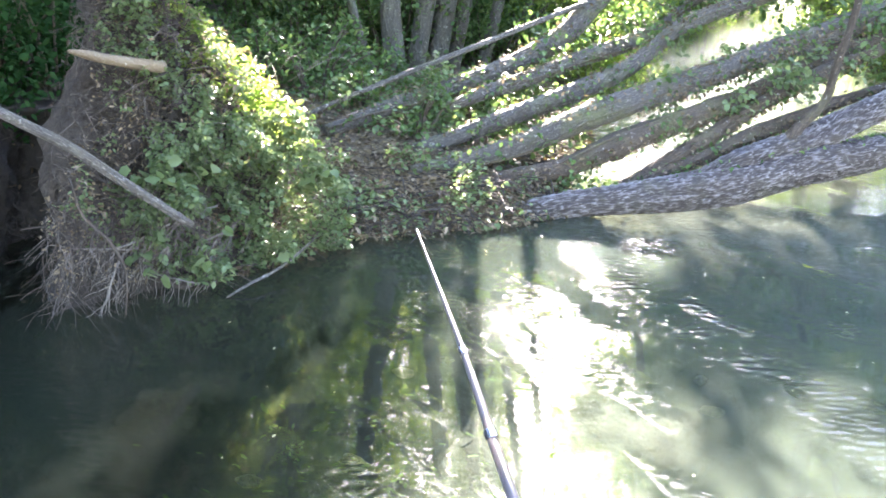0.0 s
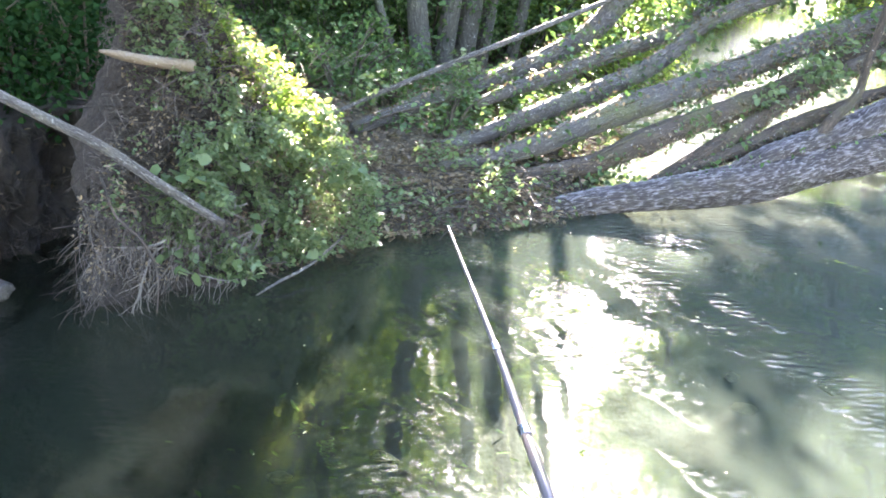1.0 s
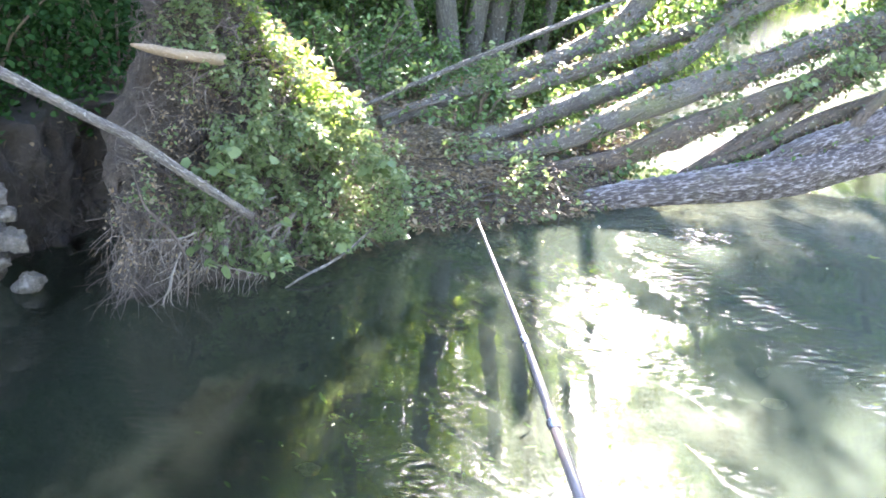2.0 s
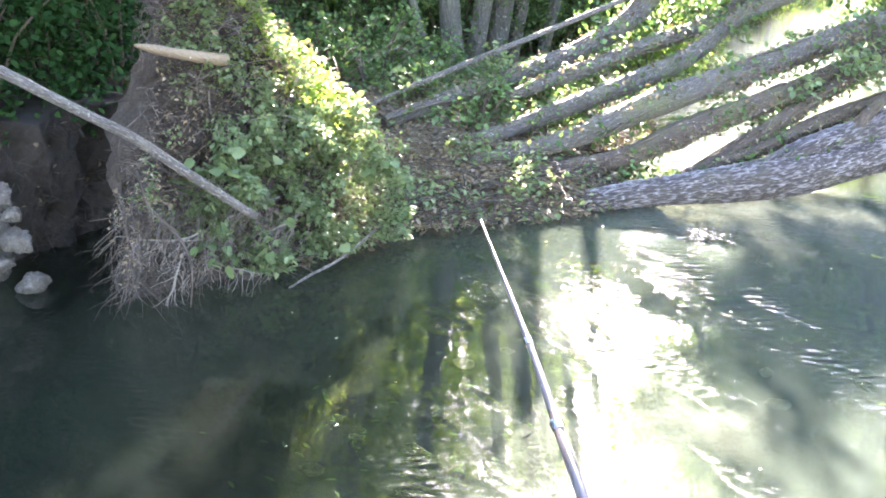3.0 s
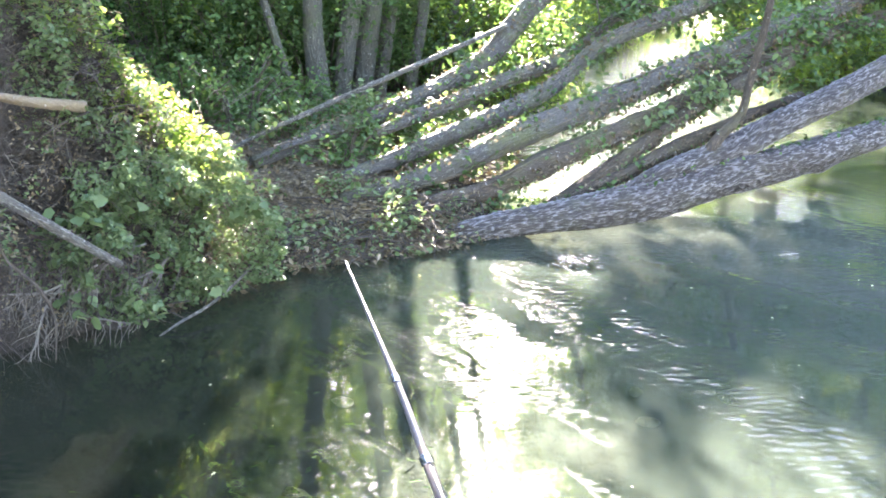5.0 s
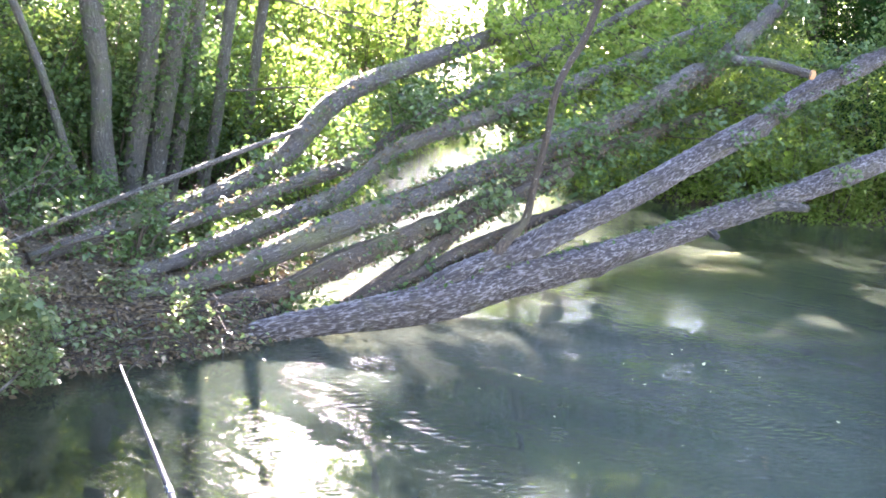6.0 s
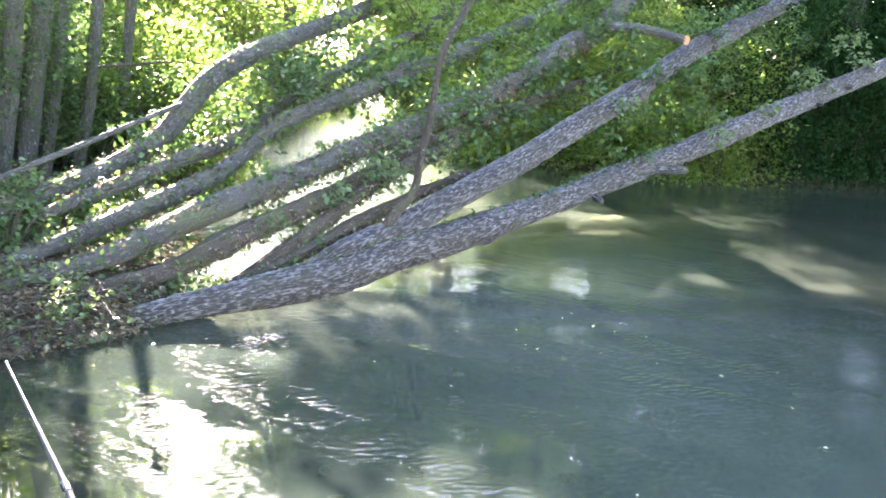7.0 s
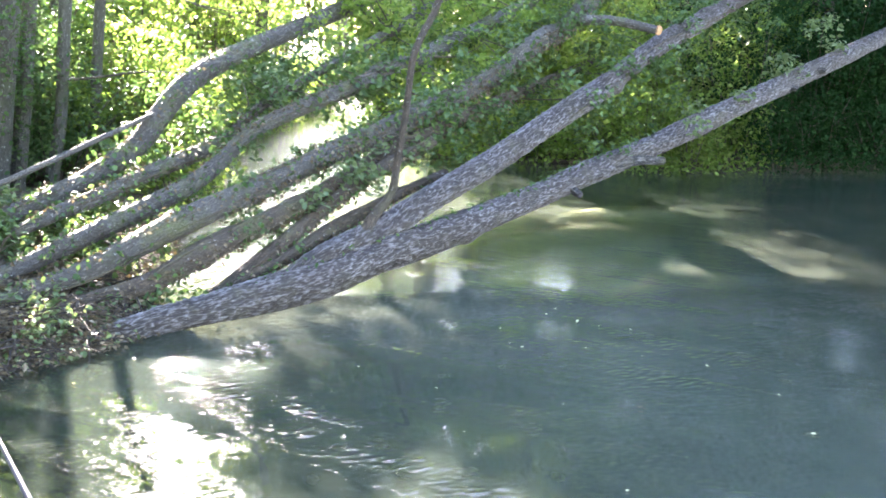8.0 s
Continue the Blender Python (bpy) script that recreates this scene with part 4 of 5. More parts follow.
# the standing clump of alder stems
CLUMP = [
    [(-0.45, 8.5, 0.2, 0.105), (-0.46, 8.5, 0.55, 0.092), (-0.49, 8.49, 0.94, 0.087), (-0.49, 8.49, 1.39, 0.086), (-0.55, 8.49, 1.84, 0.086), (-0.8, 8.5, 4.5, 0.07), (-1.0, 8.4, 8.5, 0.03)],
    [(-0.30, 8.75, 0.2, 0.1), (-0.27, 8.75, 0.5, 0.085), (-0.17, 8.76, 1.16, 0.079), (-0.11, 8.76, 1.86, 0.079), (0.1, 8.9, 5.0, 0.06), (0.2, 9.0, 9.0, 0.03)],
    [(-0.12, 9.01, 0.2, 0.11), (-0.1, 9.01, 0.45, 0.096), (0.0, 9.01, 1.14, 0.092), (0.11, 9.01, 1.87, 0.09), (0.5, 9.2, 5.0, 0.07), (0.7, 9.3, 9.5, 0.03)],
    [(0.02, 9.26, 0.2, 0.08), (0.05, 9.26, 0.4, 0.068), (0.17, 9.26, 1.13, 0.063), (0.27, 9.26, 1.88, 0.062), (0.7, 9.4, 5.0, 0.045), (0.9, 9.5, 8.0, 0.02)],
    [(0.31, 9.5, 0.2, 0.07), (0.35, 9.5, 0.45, 0.058), (0.46, 9.5, 0.97, 0.054), (0.56, 9.5, 1.89, 0.053), (0.95, 9.6, 4.5, 0.04), (1.2, 9.6, 7.0, 0.02)],
    [(-0.58, 8.23, 0.2, 0.04), (-0.61, 8.23, 0.42, 0.035), (-0.72, 8.23, 0.73, 0.033), (-0.89, 8.21, 1.35, 0.033), (-1.06, 8.19, 1.82, 0.032), (-1.9, 8.0, 4.0, 0.02)],
    [(0.75, 10.2, 0.2, 0.06), (0.8, 10.2, 1.0, 0.052), (0.92, 10.2, 2.0, 0.05), (1.3, 10.2, 5.0, 0.03)],
    [(-1.5, 9.6, 0.2, 0.1), (-1.45, 9.6, 1.2, 0.085), (-1.5, 9.6, 2.4, 0.08), (-1.6, 9.7, 6.0, 0.05)],
    # two slim stems added; their unseen crowns keep sun shafts off the water
    [(0.52, 12.4, 0.2, 0.042), (0.6, 12.4, 2.0, 0.036), (0.7, 12.4, 4.0, 0.025), (0.76, 12.4, 5.8, 0.012)],
    [(0.2, 12.1, 0.2, 0.04), (0.24, 12.1, 2.0, 0.034), (0.28, 12.1, 4.0, 0.024), (0.31, 12.1, 5.5, 0.012)],
]
for k, pts in enumerate(CLUMP):
    x0, y0 = pts[0][0], pts[0][1]
    root = empty("tree", (x0, y0, 0.3))
    loc = [(x - x0, y - y0, z - 0.3, r) for x, y, z, r in pts]
    part("trunk", mesh_of("trunk", *tube_data(loc, seg=14, step=0.12, lump=0.06, seed=40 + k, knots=6)), BARK_STAND, root)
    top = loc[-1]
    g = rnd(60 + k)
    slim = pts[0][3] < 0.065
    tips = [(top[0] + g.normal(0, 0.5 if slim else 1.0), top[1] + g.normal(0, 0.5 if slim else 1.0), top[2] * g.uniform(0.7 if slim else 0.62, 1.08)) for _ in range(6 if slim else 26)]
    # narrow leaf column placed as a sun block for the left water
    if pts[0][3] < 0.045 and y0 > 12:
        tips = [(top[0] + g.normal(0, 0.10 if x0 > 0.4 else 0.05), top[1] + g.normal(0, 0.5), top[2] * g.uniform(0.72, 1.05)) for _ in range(24)]
    narrow = 0.6 if y0 < 12 else 0.19 if x0 > 0.4 else 0.11
    leaves("crown", clumps(tips, (narrow, 0.6, 0.4), 60, 80 + k), 0.085, LEAF_SUN, root, seed=90 + k, droop=0.5)
    if k == 4:   # thin bare side branches over the fallen trunks
        for n_, run in enumerate(([(0.48, 9.5, 1.24, 0.014), (0.8, 9.45, 1.27, 0.012), (1.15, 9.4, 1.31, 0.010), (1.5, 9.35, 1.30, 0.005)],
                                  [(0.6, 9.5, 2.1, 0.014), (1.1, 9.4, 2.08, 0.010), (1.7, 9.2, 1.88, 0.007), (2.2, 9.1, 1.80, 0.005), (2.7, 9.0, 1.70, 0.003)],
                                  [(1.3, 9.35, 2.03, 0.008), (1.9, 9.15, 1.99, 0.006), (2.5, 9.0, 1.86, 0.004), (2.9, 8.9, 1.78, 0.003)],
                                  [(1.6, 9.2, 1.9, 0.006), (2.0, 9.1, 1.76, 0.004), (2.3, 9.05, 1.66, 0.003)])):
            part("branch", mesh_of("branch", *tube_data([(x - x0, y - y0, z - 0.3, r) for x, y, z, r in run], seg=6, step=0.08, lump=0.12, seed=n_)), BARK_DARK, root)
    tagged(root, "slender upright grey alder stem on the bank", "tree", "standing alder stems")

alder_a = tree_proto(101, 11.0, 0.16, 0.3, 2.6, 5200, 0.11, LEAF_SUN, BARK_SMOOTH)
alder_b = tree_proto(102, 9.0, 0.13, 0.25, 2.3, 4600, 0.11, LEAF_SUN, BARK_SMOOTH, (0.06, -0.03))
dark_tree = tree_proto(103, 10.0, 0.17, 0.12, 2.8, 6500, 0.12, LEAF_SHADE_TINT, BARK_SHADE)
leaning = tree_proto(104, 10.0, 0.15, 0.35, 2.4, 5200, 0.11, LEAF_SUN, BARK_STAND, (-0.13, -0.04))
# from here on, trees added for their unseen crowns, which block light
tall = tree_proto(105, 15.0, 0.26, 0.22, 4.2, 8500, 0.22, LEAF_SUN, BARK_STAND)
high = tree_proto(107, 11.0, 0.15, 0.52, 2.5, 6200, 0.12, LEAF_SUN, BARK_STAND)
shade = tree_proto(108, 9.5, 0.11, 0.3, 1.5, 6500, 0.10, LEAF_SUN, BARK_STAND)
sky_screen = tree_proto(109, 8.5, 0.15, 0.38, 3.2, 7500, 0.12, LEAF_SHADE_TINT, BARK_SHADE, (-0.06, -0.16))
sun_screen_c = tree_proto(111, 7.2, 0.10, 0.84, 1.2, 3600, 0.11, LEAF_SUN, BARK_STAND, (0.2, 0.0))
sun_screen_b = tree_proto(110, 9.0, 0.12, 0.70, 1.5, 10500, 0.12, LEAF_SUN, BARK_STAND, (0.2, 0.0))
# spots chosen so the crowns cut sun on the water and reflected sky
SPOTS = [
    (alder_a, 11.6, 34.0, 10), (alder_b, 10.5, 30.8, 80), (sun_screen_c, 2.7, 17.6, 10), (sun_screen_b, 2.7, 17.3, 0), (sun_screen_b, 4.5, 19.7, 20), (sky_screen, 8.5, -1.9, 175), (sky_screen, 12.2, -2.4, 185), (sun_screen_b, 3.7, 18.4, 8), (alder_a, 10.4, 32.0, 40), (alder_a, 9.4, 29.5, 160),
    (shade, -1.4, 17.0, 75), (shade, -0.6, 20.5, 140), (shade, 0.9, 21.2, 20), (tall, 0.3, 34.0, 15), (tall, 2.0, 36.0, 215),
    (shade, -1.75, 12.4, 30), (shade, -2.9, 10.6, 120), (sky_screen, -4.3, -0.6, 60), (sky_screen, -5.6, 3.6, 20), (tall, 13.8, 19.5, 20), (high, 9.3, 19.4, 75), (high, 8.4, 18.3, 200), (high, 6.7, 18.4, 110), (high, 6.2, 15.2, 30), (sky_screen, 10.0, 10.6, 0), (sky_screen, 11.9, 9.9, 10), (sky_screen, 13.9, 9.3, -8), (sky_screen, 16.0, 8.6, 5), (dark_tree, 12.4, 16.3, 10), (dark_tree, 13.2, 13.2, 100), (dark_tree, 15.2, 12.5, 290),
    (high, 6.7, 16.2, 40), (high, 9.0, 16.6, 150), (high, 11.2, 16.0, 260), (high, 13.4, 15.2, 80), (alder_b, -2.5, 11.3, 200),
    (dark_tree, -4.4, 7.2, 20), (dark_tree, -5.0, 8.6, 130), (dark_tree, -6.0, 5.6, 250), (dark_tree, -5.4, 11.2, 300), (dark_tree, -7.5, 2.5, 70), (alder_a, -4.4, 12.0, 60),
    (alder_b, -3.2, 14.6, 200), (alder_a, -4.6, 17.0, 10), (alder_b, -2.6, 20.0, 90), (alder_a, -3.0, 26.0, 140), (dark_tree, -4.5, 1.55, 120), (dark_tree, 10.2, 11.0, 80), (dark_tree, 12.2, 10.3, 220), (dark_tree, 14.4, 9.6, 10), (dark_tree, 12.6, 11.6, 40), (dark_tree, 15.5, 10.0, 170),
    (dark_tree, 10.6, 13.4, 310), (alder_b, 9.6, 15.6, 220), (alder_a, 11.5, 19.0, 330), (dark_tree, 18.5, 8.4, 200),
    # added behind the viewpoint to cut sky light from the back
    (sky_screen, -1.6, -3.2, 150), (sky_screen, 2.2, -3.6, 170), (sky_screen, 5.6, -4.6, 200), (sky_screen, 9.5, -5.5, 190), (dark_tree, 0.4, -6.5, 40), (dark_tree, 4.0, -7.5, 130), (dark_tree, -4.2, -6.8, 260), (dark_tree, 12.5, -6.5, 70), (sky_screen, 14.0, -4.2, 160),
    (dark_tree, -7.2, -4.5, 15), (alder_a, -1.5, -11.0, 75), (dark_tree, 8.0, -12.0, 290),
    (alder_b, -2.4, 12.2, 40), (alder_b, -2.4, 17.5, 250), (alder_b, 8.5, 24.0, 20),
    (tall, -6.0, 29.0, 30), (tall, -1.5, 31.0, 150), (tall, 14.5, 29.0, 60), (tall, 17.0, 27.0, 110), (tall, -5.0, 42.0, 80), (tall, 22.0, 22.0, 140), (dark_tree, -8.5, 11.0, 45), (dark_tree, 22.0, 11.0, 65), (alder_a, 15.0, 16.0, 190)]
for proto, x, y, turn in SPOTS:
    dark = proto in (dark_tree, sky_screen)
    place(proto, x, y, turn, "broad-leaved bank tree, shade put into its green, closing off sky light" if dark else "green alder tree on the bank, mostly unseen, added to filter sun and sky", "tree", "trees along the banks")


# ---- shrubs ----
def shrub_proto(seed, high, wide, n_leaf, size, material, stems=9, skirt=0):
    g = rnd(seed)
    root = empty("shrub")
    runs, tips = [], []
    for k in range(stems):
        a, ln = g.uniform(0, 6.28), wide * g.uniform(0.3, 1.0)
        ex, ey, ez = math.cos(a) * ln, math.sin(a) * ln, high * g.uniform(0.45, 1.0)
        runs.append([(ex * 0.1, ey * 0.1, -0.1, 0.012), (ex * 0.45, ey * 0.45, ez * 0.6, 0.008), (ex, ey, ez, 0.003)])
        for w in (0.25, 0.45, 0.65, 0.85, 1.0):
            tips.append((ex * w + g.normal(0, 0.1), ey * w + g.normal(0, 0.1), ez * w ** 0.8))
    for k in range(skirt):
        a = g.uniform(0, 6.28)
        tips.append((math.cos(a) * wide * g.uniform(0.4, 0.9), math.sin(a) * wide * g.uniform(0.4, 0.9), g.uniform(0.0, 0.25)))
    for k, r_ in enumerate(runs):
        part("stem", mesh_of("stem", *tube_data(r_, seg=5, step=0.25, seed=k)), BARK_DARK, root)
    leaves("foliage", clumps(tips, (wide * 0.3, wide * 0.3, high * 0.2), n_leaf // len(tips), seed + 1), size, material, root, seed=seed + 2)
    return root


shrub_dark = shrub_proto(201, 1.9, 0.9, 3600, 0.048, LEAF_SHADE_TINT)
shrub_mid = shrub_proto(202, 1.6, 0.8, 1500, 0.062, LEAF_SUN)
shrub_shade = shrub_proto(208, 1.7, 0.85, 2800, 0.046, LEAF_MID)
shrub_screen_tall = shrub_proto(210, 4.4, 1.4, 5200, 0.08, LEAF_MID, 15, 10)
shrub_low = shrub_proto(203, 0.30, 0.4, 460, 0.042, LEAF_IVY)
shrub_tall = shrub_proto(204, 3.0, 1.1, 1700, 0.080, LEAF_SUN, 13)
shrub_dark_tall = shrub_proto(205, 3.0, 1.2, 4800, 0.06, LEAF_SHADE_TINT, 13)
g = rnd(300)


def scatter(proto, n, box, label, group, gap=0.15):
    done = 0
    for _ in range(n * 12):
        x, y = g.uniform(box[0], box[2]), g.uniform(box[1], box[3])
        if shore_distance(np.array([[x, y]]))[0] < gap:
            continue
        place(proto, x, y, g.uniform(0, 360), label, "shrub", group)
        done += 1
        if done == n:
            return


# the leaf tints of these shrubs carry their sun and shade
SHADE_LABEL = "mid-green leafy shrub between the stems, half shade put into its colour"
DARK_LABEL, SUN_LABEL = "dense bank shrub with shade darkened into its green leaves", "leafy green shrub on the bank, leaves coloured bright as if sunlit"
scatter(shrub_dark, 12, (-4.6, 5.2, -2.4, 8.0), DARK_LABEL, "dark bank shrubs", 0.3)
scatter(shrub_dark_tall, 10, (-5.5, 6.5, -1.8, 10.5), DARK_LABEL, "dark bank shrubs", 0.5)
scatter(shrub_dark, 6, (-5.0, 1.5, -3.7, 5.0), DARK_LABEL, "dark bank shrubs", 0.3)
scatter(shrub_mid, 7, (0.7, 10.2, 1.5, 13.2), SUN_LABEL, "sunlit bank shrubs", 0.1)
scatter(shrub_shade, 5, (-0.9, 9.9, 0.5, 11.8), SHADE_LABEL, "dark bank shrubs", 0.4)
scatter(shrub_dark_tall, 6, (-3.6, 9.8, -0.7, 13.5), DARK_LABEL, "dark bank shrubs", 0.5)
scatter(shrub_tall, 5, (0.7, 11.0, 1.6, 15.0), SUN_LABEL, "sunlit bank shrubs", 0.5)
scatter(shrub_tall, 8, (8.2, 16.5, 11.5, 19.5), SUN_LABEL, "sunlit bank shrubs", 0.3)
scatter(shrub_mid, 9, (6.4, 10.6, 9.4, 13.5), SUN_LABEL, "sunlit bank shrubs", 0.15)
scatter(shrub_dark, 10, (9.0, 9.2, 15.0, 11.5), DARK_LABEL, "dark bank shrubs", 0.1)
scatter(shrub_dark_tall, 14, (9.5, 9.8, 18.0, 13.5), DARK_LABEL, "dark bank shrubs", 0.3)
for x, y in ((-2.95, 5.2), (-3.25, 4.6), (-2.5, 6.0), (-2.9, 5.9), (-3.6, 5.1)):
    place(shrub_dark, x, y, x * 90, DARK_LABEL, "shrub", "dark bank shrubs")
for x, y in ((-1.35, 10.2), (-1.1, 10.7), (-1.65, 10.9), (-0.9, 10.3)):
    place(shrub_mid, x, y, x * 80, SUN_LABEL, "shrub", "sunlit bank shrubs")
scatter(shrub_shade, 7, (-0.9, 9.3, 0.7, 10.4), SHADE_LABEL, "dark bank shrubs", 0.15)
scatter(shrub_shade, 9, (-2.2, 8.9, -0.3, 10.4), SHADE_LABEL, "dark bank shrubs", 0.15)
scatter(shrub_low, 12, (-1.1, 6.1, 0.5, 8.6), "low green undergrowth between the fallen trunks", "undergrowth", 0.3)
scatter(shrub_tall, 10, (-3, 16, 8, 30), SUN_LABEL, "sunlit bank shrubs", 0.3)
scatter(shrub_tall, 6, (0.2, 11.5, 2.6, 18.0), SUN_LABEL, "sunlit bank shrubs", 0.05)
scatter(shrub_tall, 14, (1.2, 14.5, 5.5, 23.0), SUN_LABEL, "sunlit bank shrubs", 0.05)
scatter(shrub_mid, 3, (1.0, 10.3, 1.9, 12.5), SUN_LABEL, "sunlit bank shrubs", 0.02)
# tall shrubs added to keep bright sky out of the reflection under the trunk
for x, y in ((6.7, 18.4), (7.2, 19.3), (7.8, 20.1), (8.0, 18.7), (8.6, 20.9), (7.4, 17.9), (9.8, 19.2), (10.5, 20.6)):
    place(shrub_screen_tall, x, y, x * 75, SHADE_LABEL, "shrub", "half-shaded bank shrubs")
for x, y in ((7.4, 29.2), (8.3, 33.0), (6.1, 25.6), (7.0, 27.4)):
    place(shrub_tall, x, y, x * 95, SUN_LABEL, "shrub", "sunlit bank shrubs", z=max(0.02, ground_at(x, y)))
scatter(shrub_mid, 4, (6.4, 9.8, 8.6, 12.5), SUN_LABEL, "sunlit bank shrubs", 0.02)
scatter(shrub_dark, 12, (8.4, 8.6, 15.0, 10.5), DARK_LABEL, "dark bank shrubs", 0.02)
scatter(shrub_tall, 16, (-1.0, 24, 16, 46), SUN_LABEL, "sunlit bank shrubs", -6)


def line_up(proto, p, q, n, label, group):
    """A ragged row of shrubs along a stretch of shore."""
    for k in range(n):
        u = (k + g.uniform(0.1, 0.9)) / n
        x, y = p[0] + (q[0] - p[0]) * u + g.normal(0, 0.08), p[1] + (q[1] - p[1]) * u + g.uniform(-0.05, 0.3)
        place(proto, x, y, g.uniform(0, 360), label, "shrub", group, z=max(0.02, ground_at(x, y)))


shrub_edge = shrub_proto(206, 0.9, 0.7, 2200, 0.045, LEAF_SHADE_TINT, 10, 18)
shrub_edge_sun = shrub_proto(207, 1.0, 0.7, 1300, 0.060, LEAF_SUN, 10, 14)
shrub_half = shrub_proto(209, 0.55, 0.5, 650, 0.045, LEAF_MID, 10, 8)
line_up(shrub_edge, (8.6, 9.7), (15, 7.9), 26, DARK_LABEL, "dark bank shrubs")
line_up(shrub_dark, (8.8, 10.3), (15, 8.7), 14, DARK_LABEL, "dark bank shrubs")
for x, y in ((-2.62, 4.75), (-3.0, 4.35), (-2.45, 5.35), (-3.45, 3.9), (-2.15, 5.5), (-3.6, 3.2)):
    place(shrub_edge, x, y, x * 70, DARK_LABEL, "shrub", "dark bank shrubs")
scatter(shrub_tall, 7, (9.5, 16.5, 13.5, 20.0), SUN_LABEL, "sunlit bank shrubs", 0.1)
scatter(shrub_dark_tall, 6, (9.5, 11.0, 12.0, 13.0), DARK_LABEL, "dark bank shrubs", 0.1)
scatter(shrub_dark_tall, 7, (10.6, 13.2, 13.6, 16.0), DARK_LABEL, "dark bank shrubs", 0.1)
for x, y in ((-1.35, 7.4), (-1.05, 7.9), (-1.65, 7.9), (-0.95, 7.2), (-1.9, 8.5), (-1.3, 8.5)):
    place(shrub_half, x, y, x * 130, SHADE_LABEL, "shrub", "half-shaded bank shrubs")
for x, y in ((-1.15, 9.2), (-0.85, 9.75), (-1.55, 9.6)):
    place(shrub_mid, x, y, x * 60, SUN_LABEL, "shrub", "sunlit bank shrubs")
line_up(shrub_edge_sun, (7.3, 10.25), (8.3, 9.85), 6, SUN_LABEL, "sunlit bank shrubs")
line_up(shrub_edge_sun, (2.3, 14.2), (3.8, 17.2), 7, SUN_LABEL, "sunlit bank shrubs")
line_up(shrub_edge_sun, (3.8, 17.2), (7.5, 24.2), 9, SUN_LABEL, "sunlit bank shrubs")
line_up(shrub_edge_sun, (1.3, 9.5), (2.3, 14.0), 8, SUN_LABEL, "sunlit bank shrubs")
line_up(shrub_edge_sun, (5.2, 12.9), (7.4, 10.25), 12, SUN_LABEL, "sunlit bank shrubs")
line_up(shrub_mid, (6.6, 11.8), (8.2, 10.5), 4, SUN_LABEL, "sunlit bank shrubs")
for proto in (shrub_half, shrub_screen_tall, shrub_shade, sun_screen_b, sun_screen_c, sky_screen, shade, high, leaning, tall, alder_a, alder_b, dark_tree, shrub_edge, shrub_edge_sun, shrub_dark, shrub_mid, shrub_low, shrub_tall, shrub_dark_tall):
    spot = {shrub_half: (-13, 25), shrub_screen_tall: (-14, 29), shrub_shade: (-12, 28), sun_screen_b: (-22, 36), sun_screen_c: (-24, 33), sky_screen: (-20, 40), shade: (-18, 34), high: (-16, 38), leaning: (-9, 40), tall: (-12, 36), alder_a: (3.2, 60), alder_b: (0.5, 55), dark_tree: (-6, 50), shrub_dark: (-9, 22), shrub_edge: (-10, 26), shrub_edge_sun: (-11, 23), shrub_mid: (-6, 24), shrub_low: (-8, 20), shrub_tall: (-5, 27), shrub_dark_tall: (-7, 30)}[proto]
    proto.location = (spot[0] - 3, spot[1], ground_at(spot[0] - 3, spot[1]) - 0.05)
    is_tree = proto in (sun_screen_b, sun_screen_c, sky_screen, shade, high, leaning, tall, alder_a, alder_b, dark_tree)
    tagged(proto, "green tree further back in the wood" if is_tree else "green shrub further back in the wood", "tree" if is_tree else "shrub", "plants further back")

# ---- brambles on the root plate ----
g = rnd(400)


def plate_leaves(n, s_lo, s_hi, z_lo, z_hi, out, keep):
    pts = []
    while len(pts) < n:
        s, z = g.uniform(s_lo, s_hi), g.uniform(z_lo, z_hi)
        if keep(s, z):
            lobe = 0.5 + 0.9 * noise.noise(Vector((s * 5.5, z * 5.5, 9))) + 0.5 * noise.noise(Vector((s * 13, z * 13, 3)))
            pts.append(plate_point(s, z, 0.14 * z - (out + 0.02) * max(lobe, -0.1) - g.uniform(-0.05, 0.05)))
    return pts


bramble = tagged(empty("bramble", plate_point(0.9, 0.4)), "green bramble bush with toothed leaves covering the root plate", "bush")
RIM_Z, RIM_S = (0.0, 0.26, 0.58, 0.81, 1.01, 1.17, 1.5, 1.8), (1.36, 1.42, 1.40, 1.23, 1.03, 0.87, 0.70, 0.62)


def edge(z):
    """Where the leafy rim of the root plate runs, at a height."""
    return float(np.interp(z, RIM_Z, RIM_S)) + 0.05 * noise.noise(Vector((z * 9, 4, 1))) + 0.04 * noise.noise(Vector((z * 23, 2, 6)))


def gappy(s, z, scale, k, least):
    return noise.noise(Vector((s * scale, z * scale, k))) > least


pts = plate_leaves(7600, 0.2, 1.7, 0.05, 0.75, 0.26, lambda s, z: s < edge(z) and s > 0.30 + 0.55 * abs(z - 0.40) and gappy(s, z, 5, 2, -0.30) and gappy(s, z, 14, 5, -0.35))
under(leaves("foliage", pts, 0.030, LEAF_BRAMBLE, None, "", seed=401, facing=(0.3, -0.5, 0)), bramble)
pts = plate_leaves(2600, 0.3, 1.7, 0.55, 1.7, 0.18, lambda s, z: edge(z) - 0.62 < s < edge(z) - 0.1 and gappy(s, z, 6, 2, -0.2) and gappy(s, z, 15, 5, -0.25))
under(leaves("foliage", pts, 0.028, LEAF_BRAMBLE, None, "", seed=406, facing=(0.3, -0.5, 0)), bramble)
pts = plate_leaves(3800, 0.4, 1.75, 0.45, 1.8, 0.12, lambda s, z: edge(z) - 0.34 < s < edge(z) + 0.03 and gappy(s, z, 9, 8, -0.3))
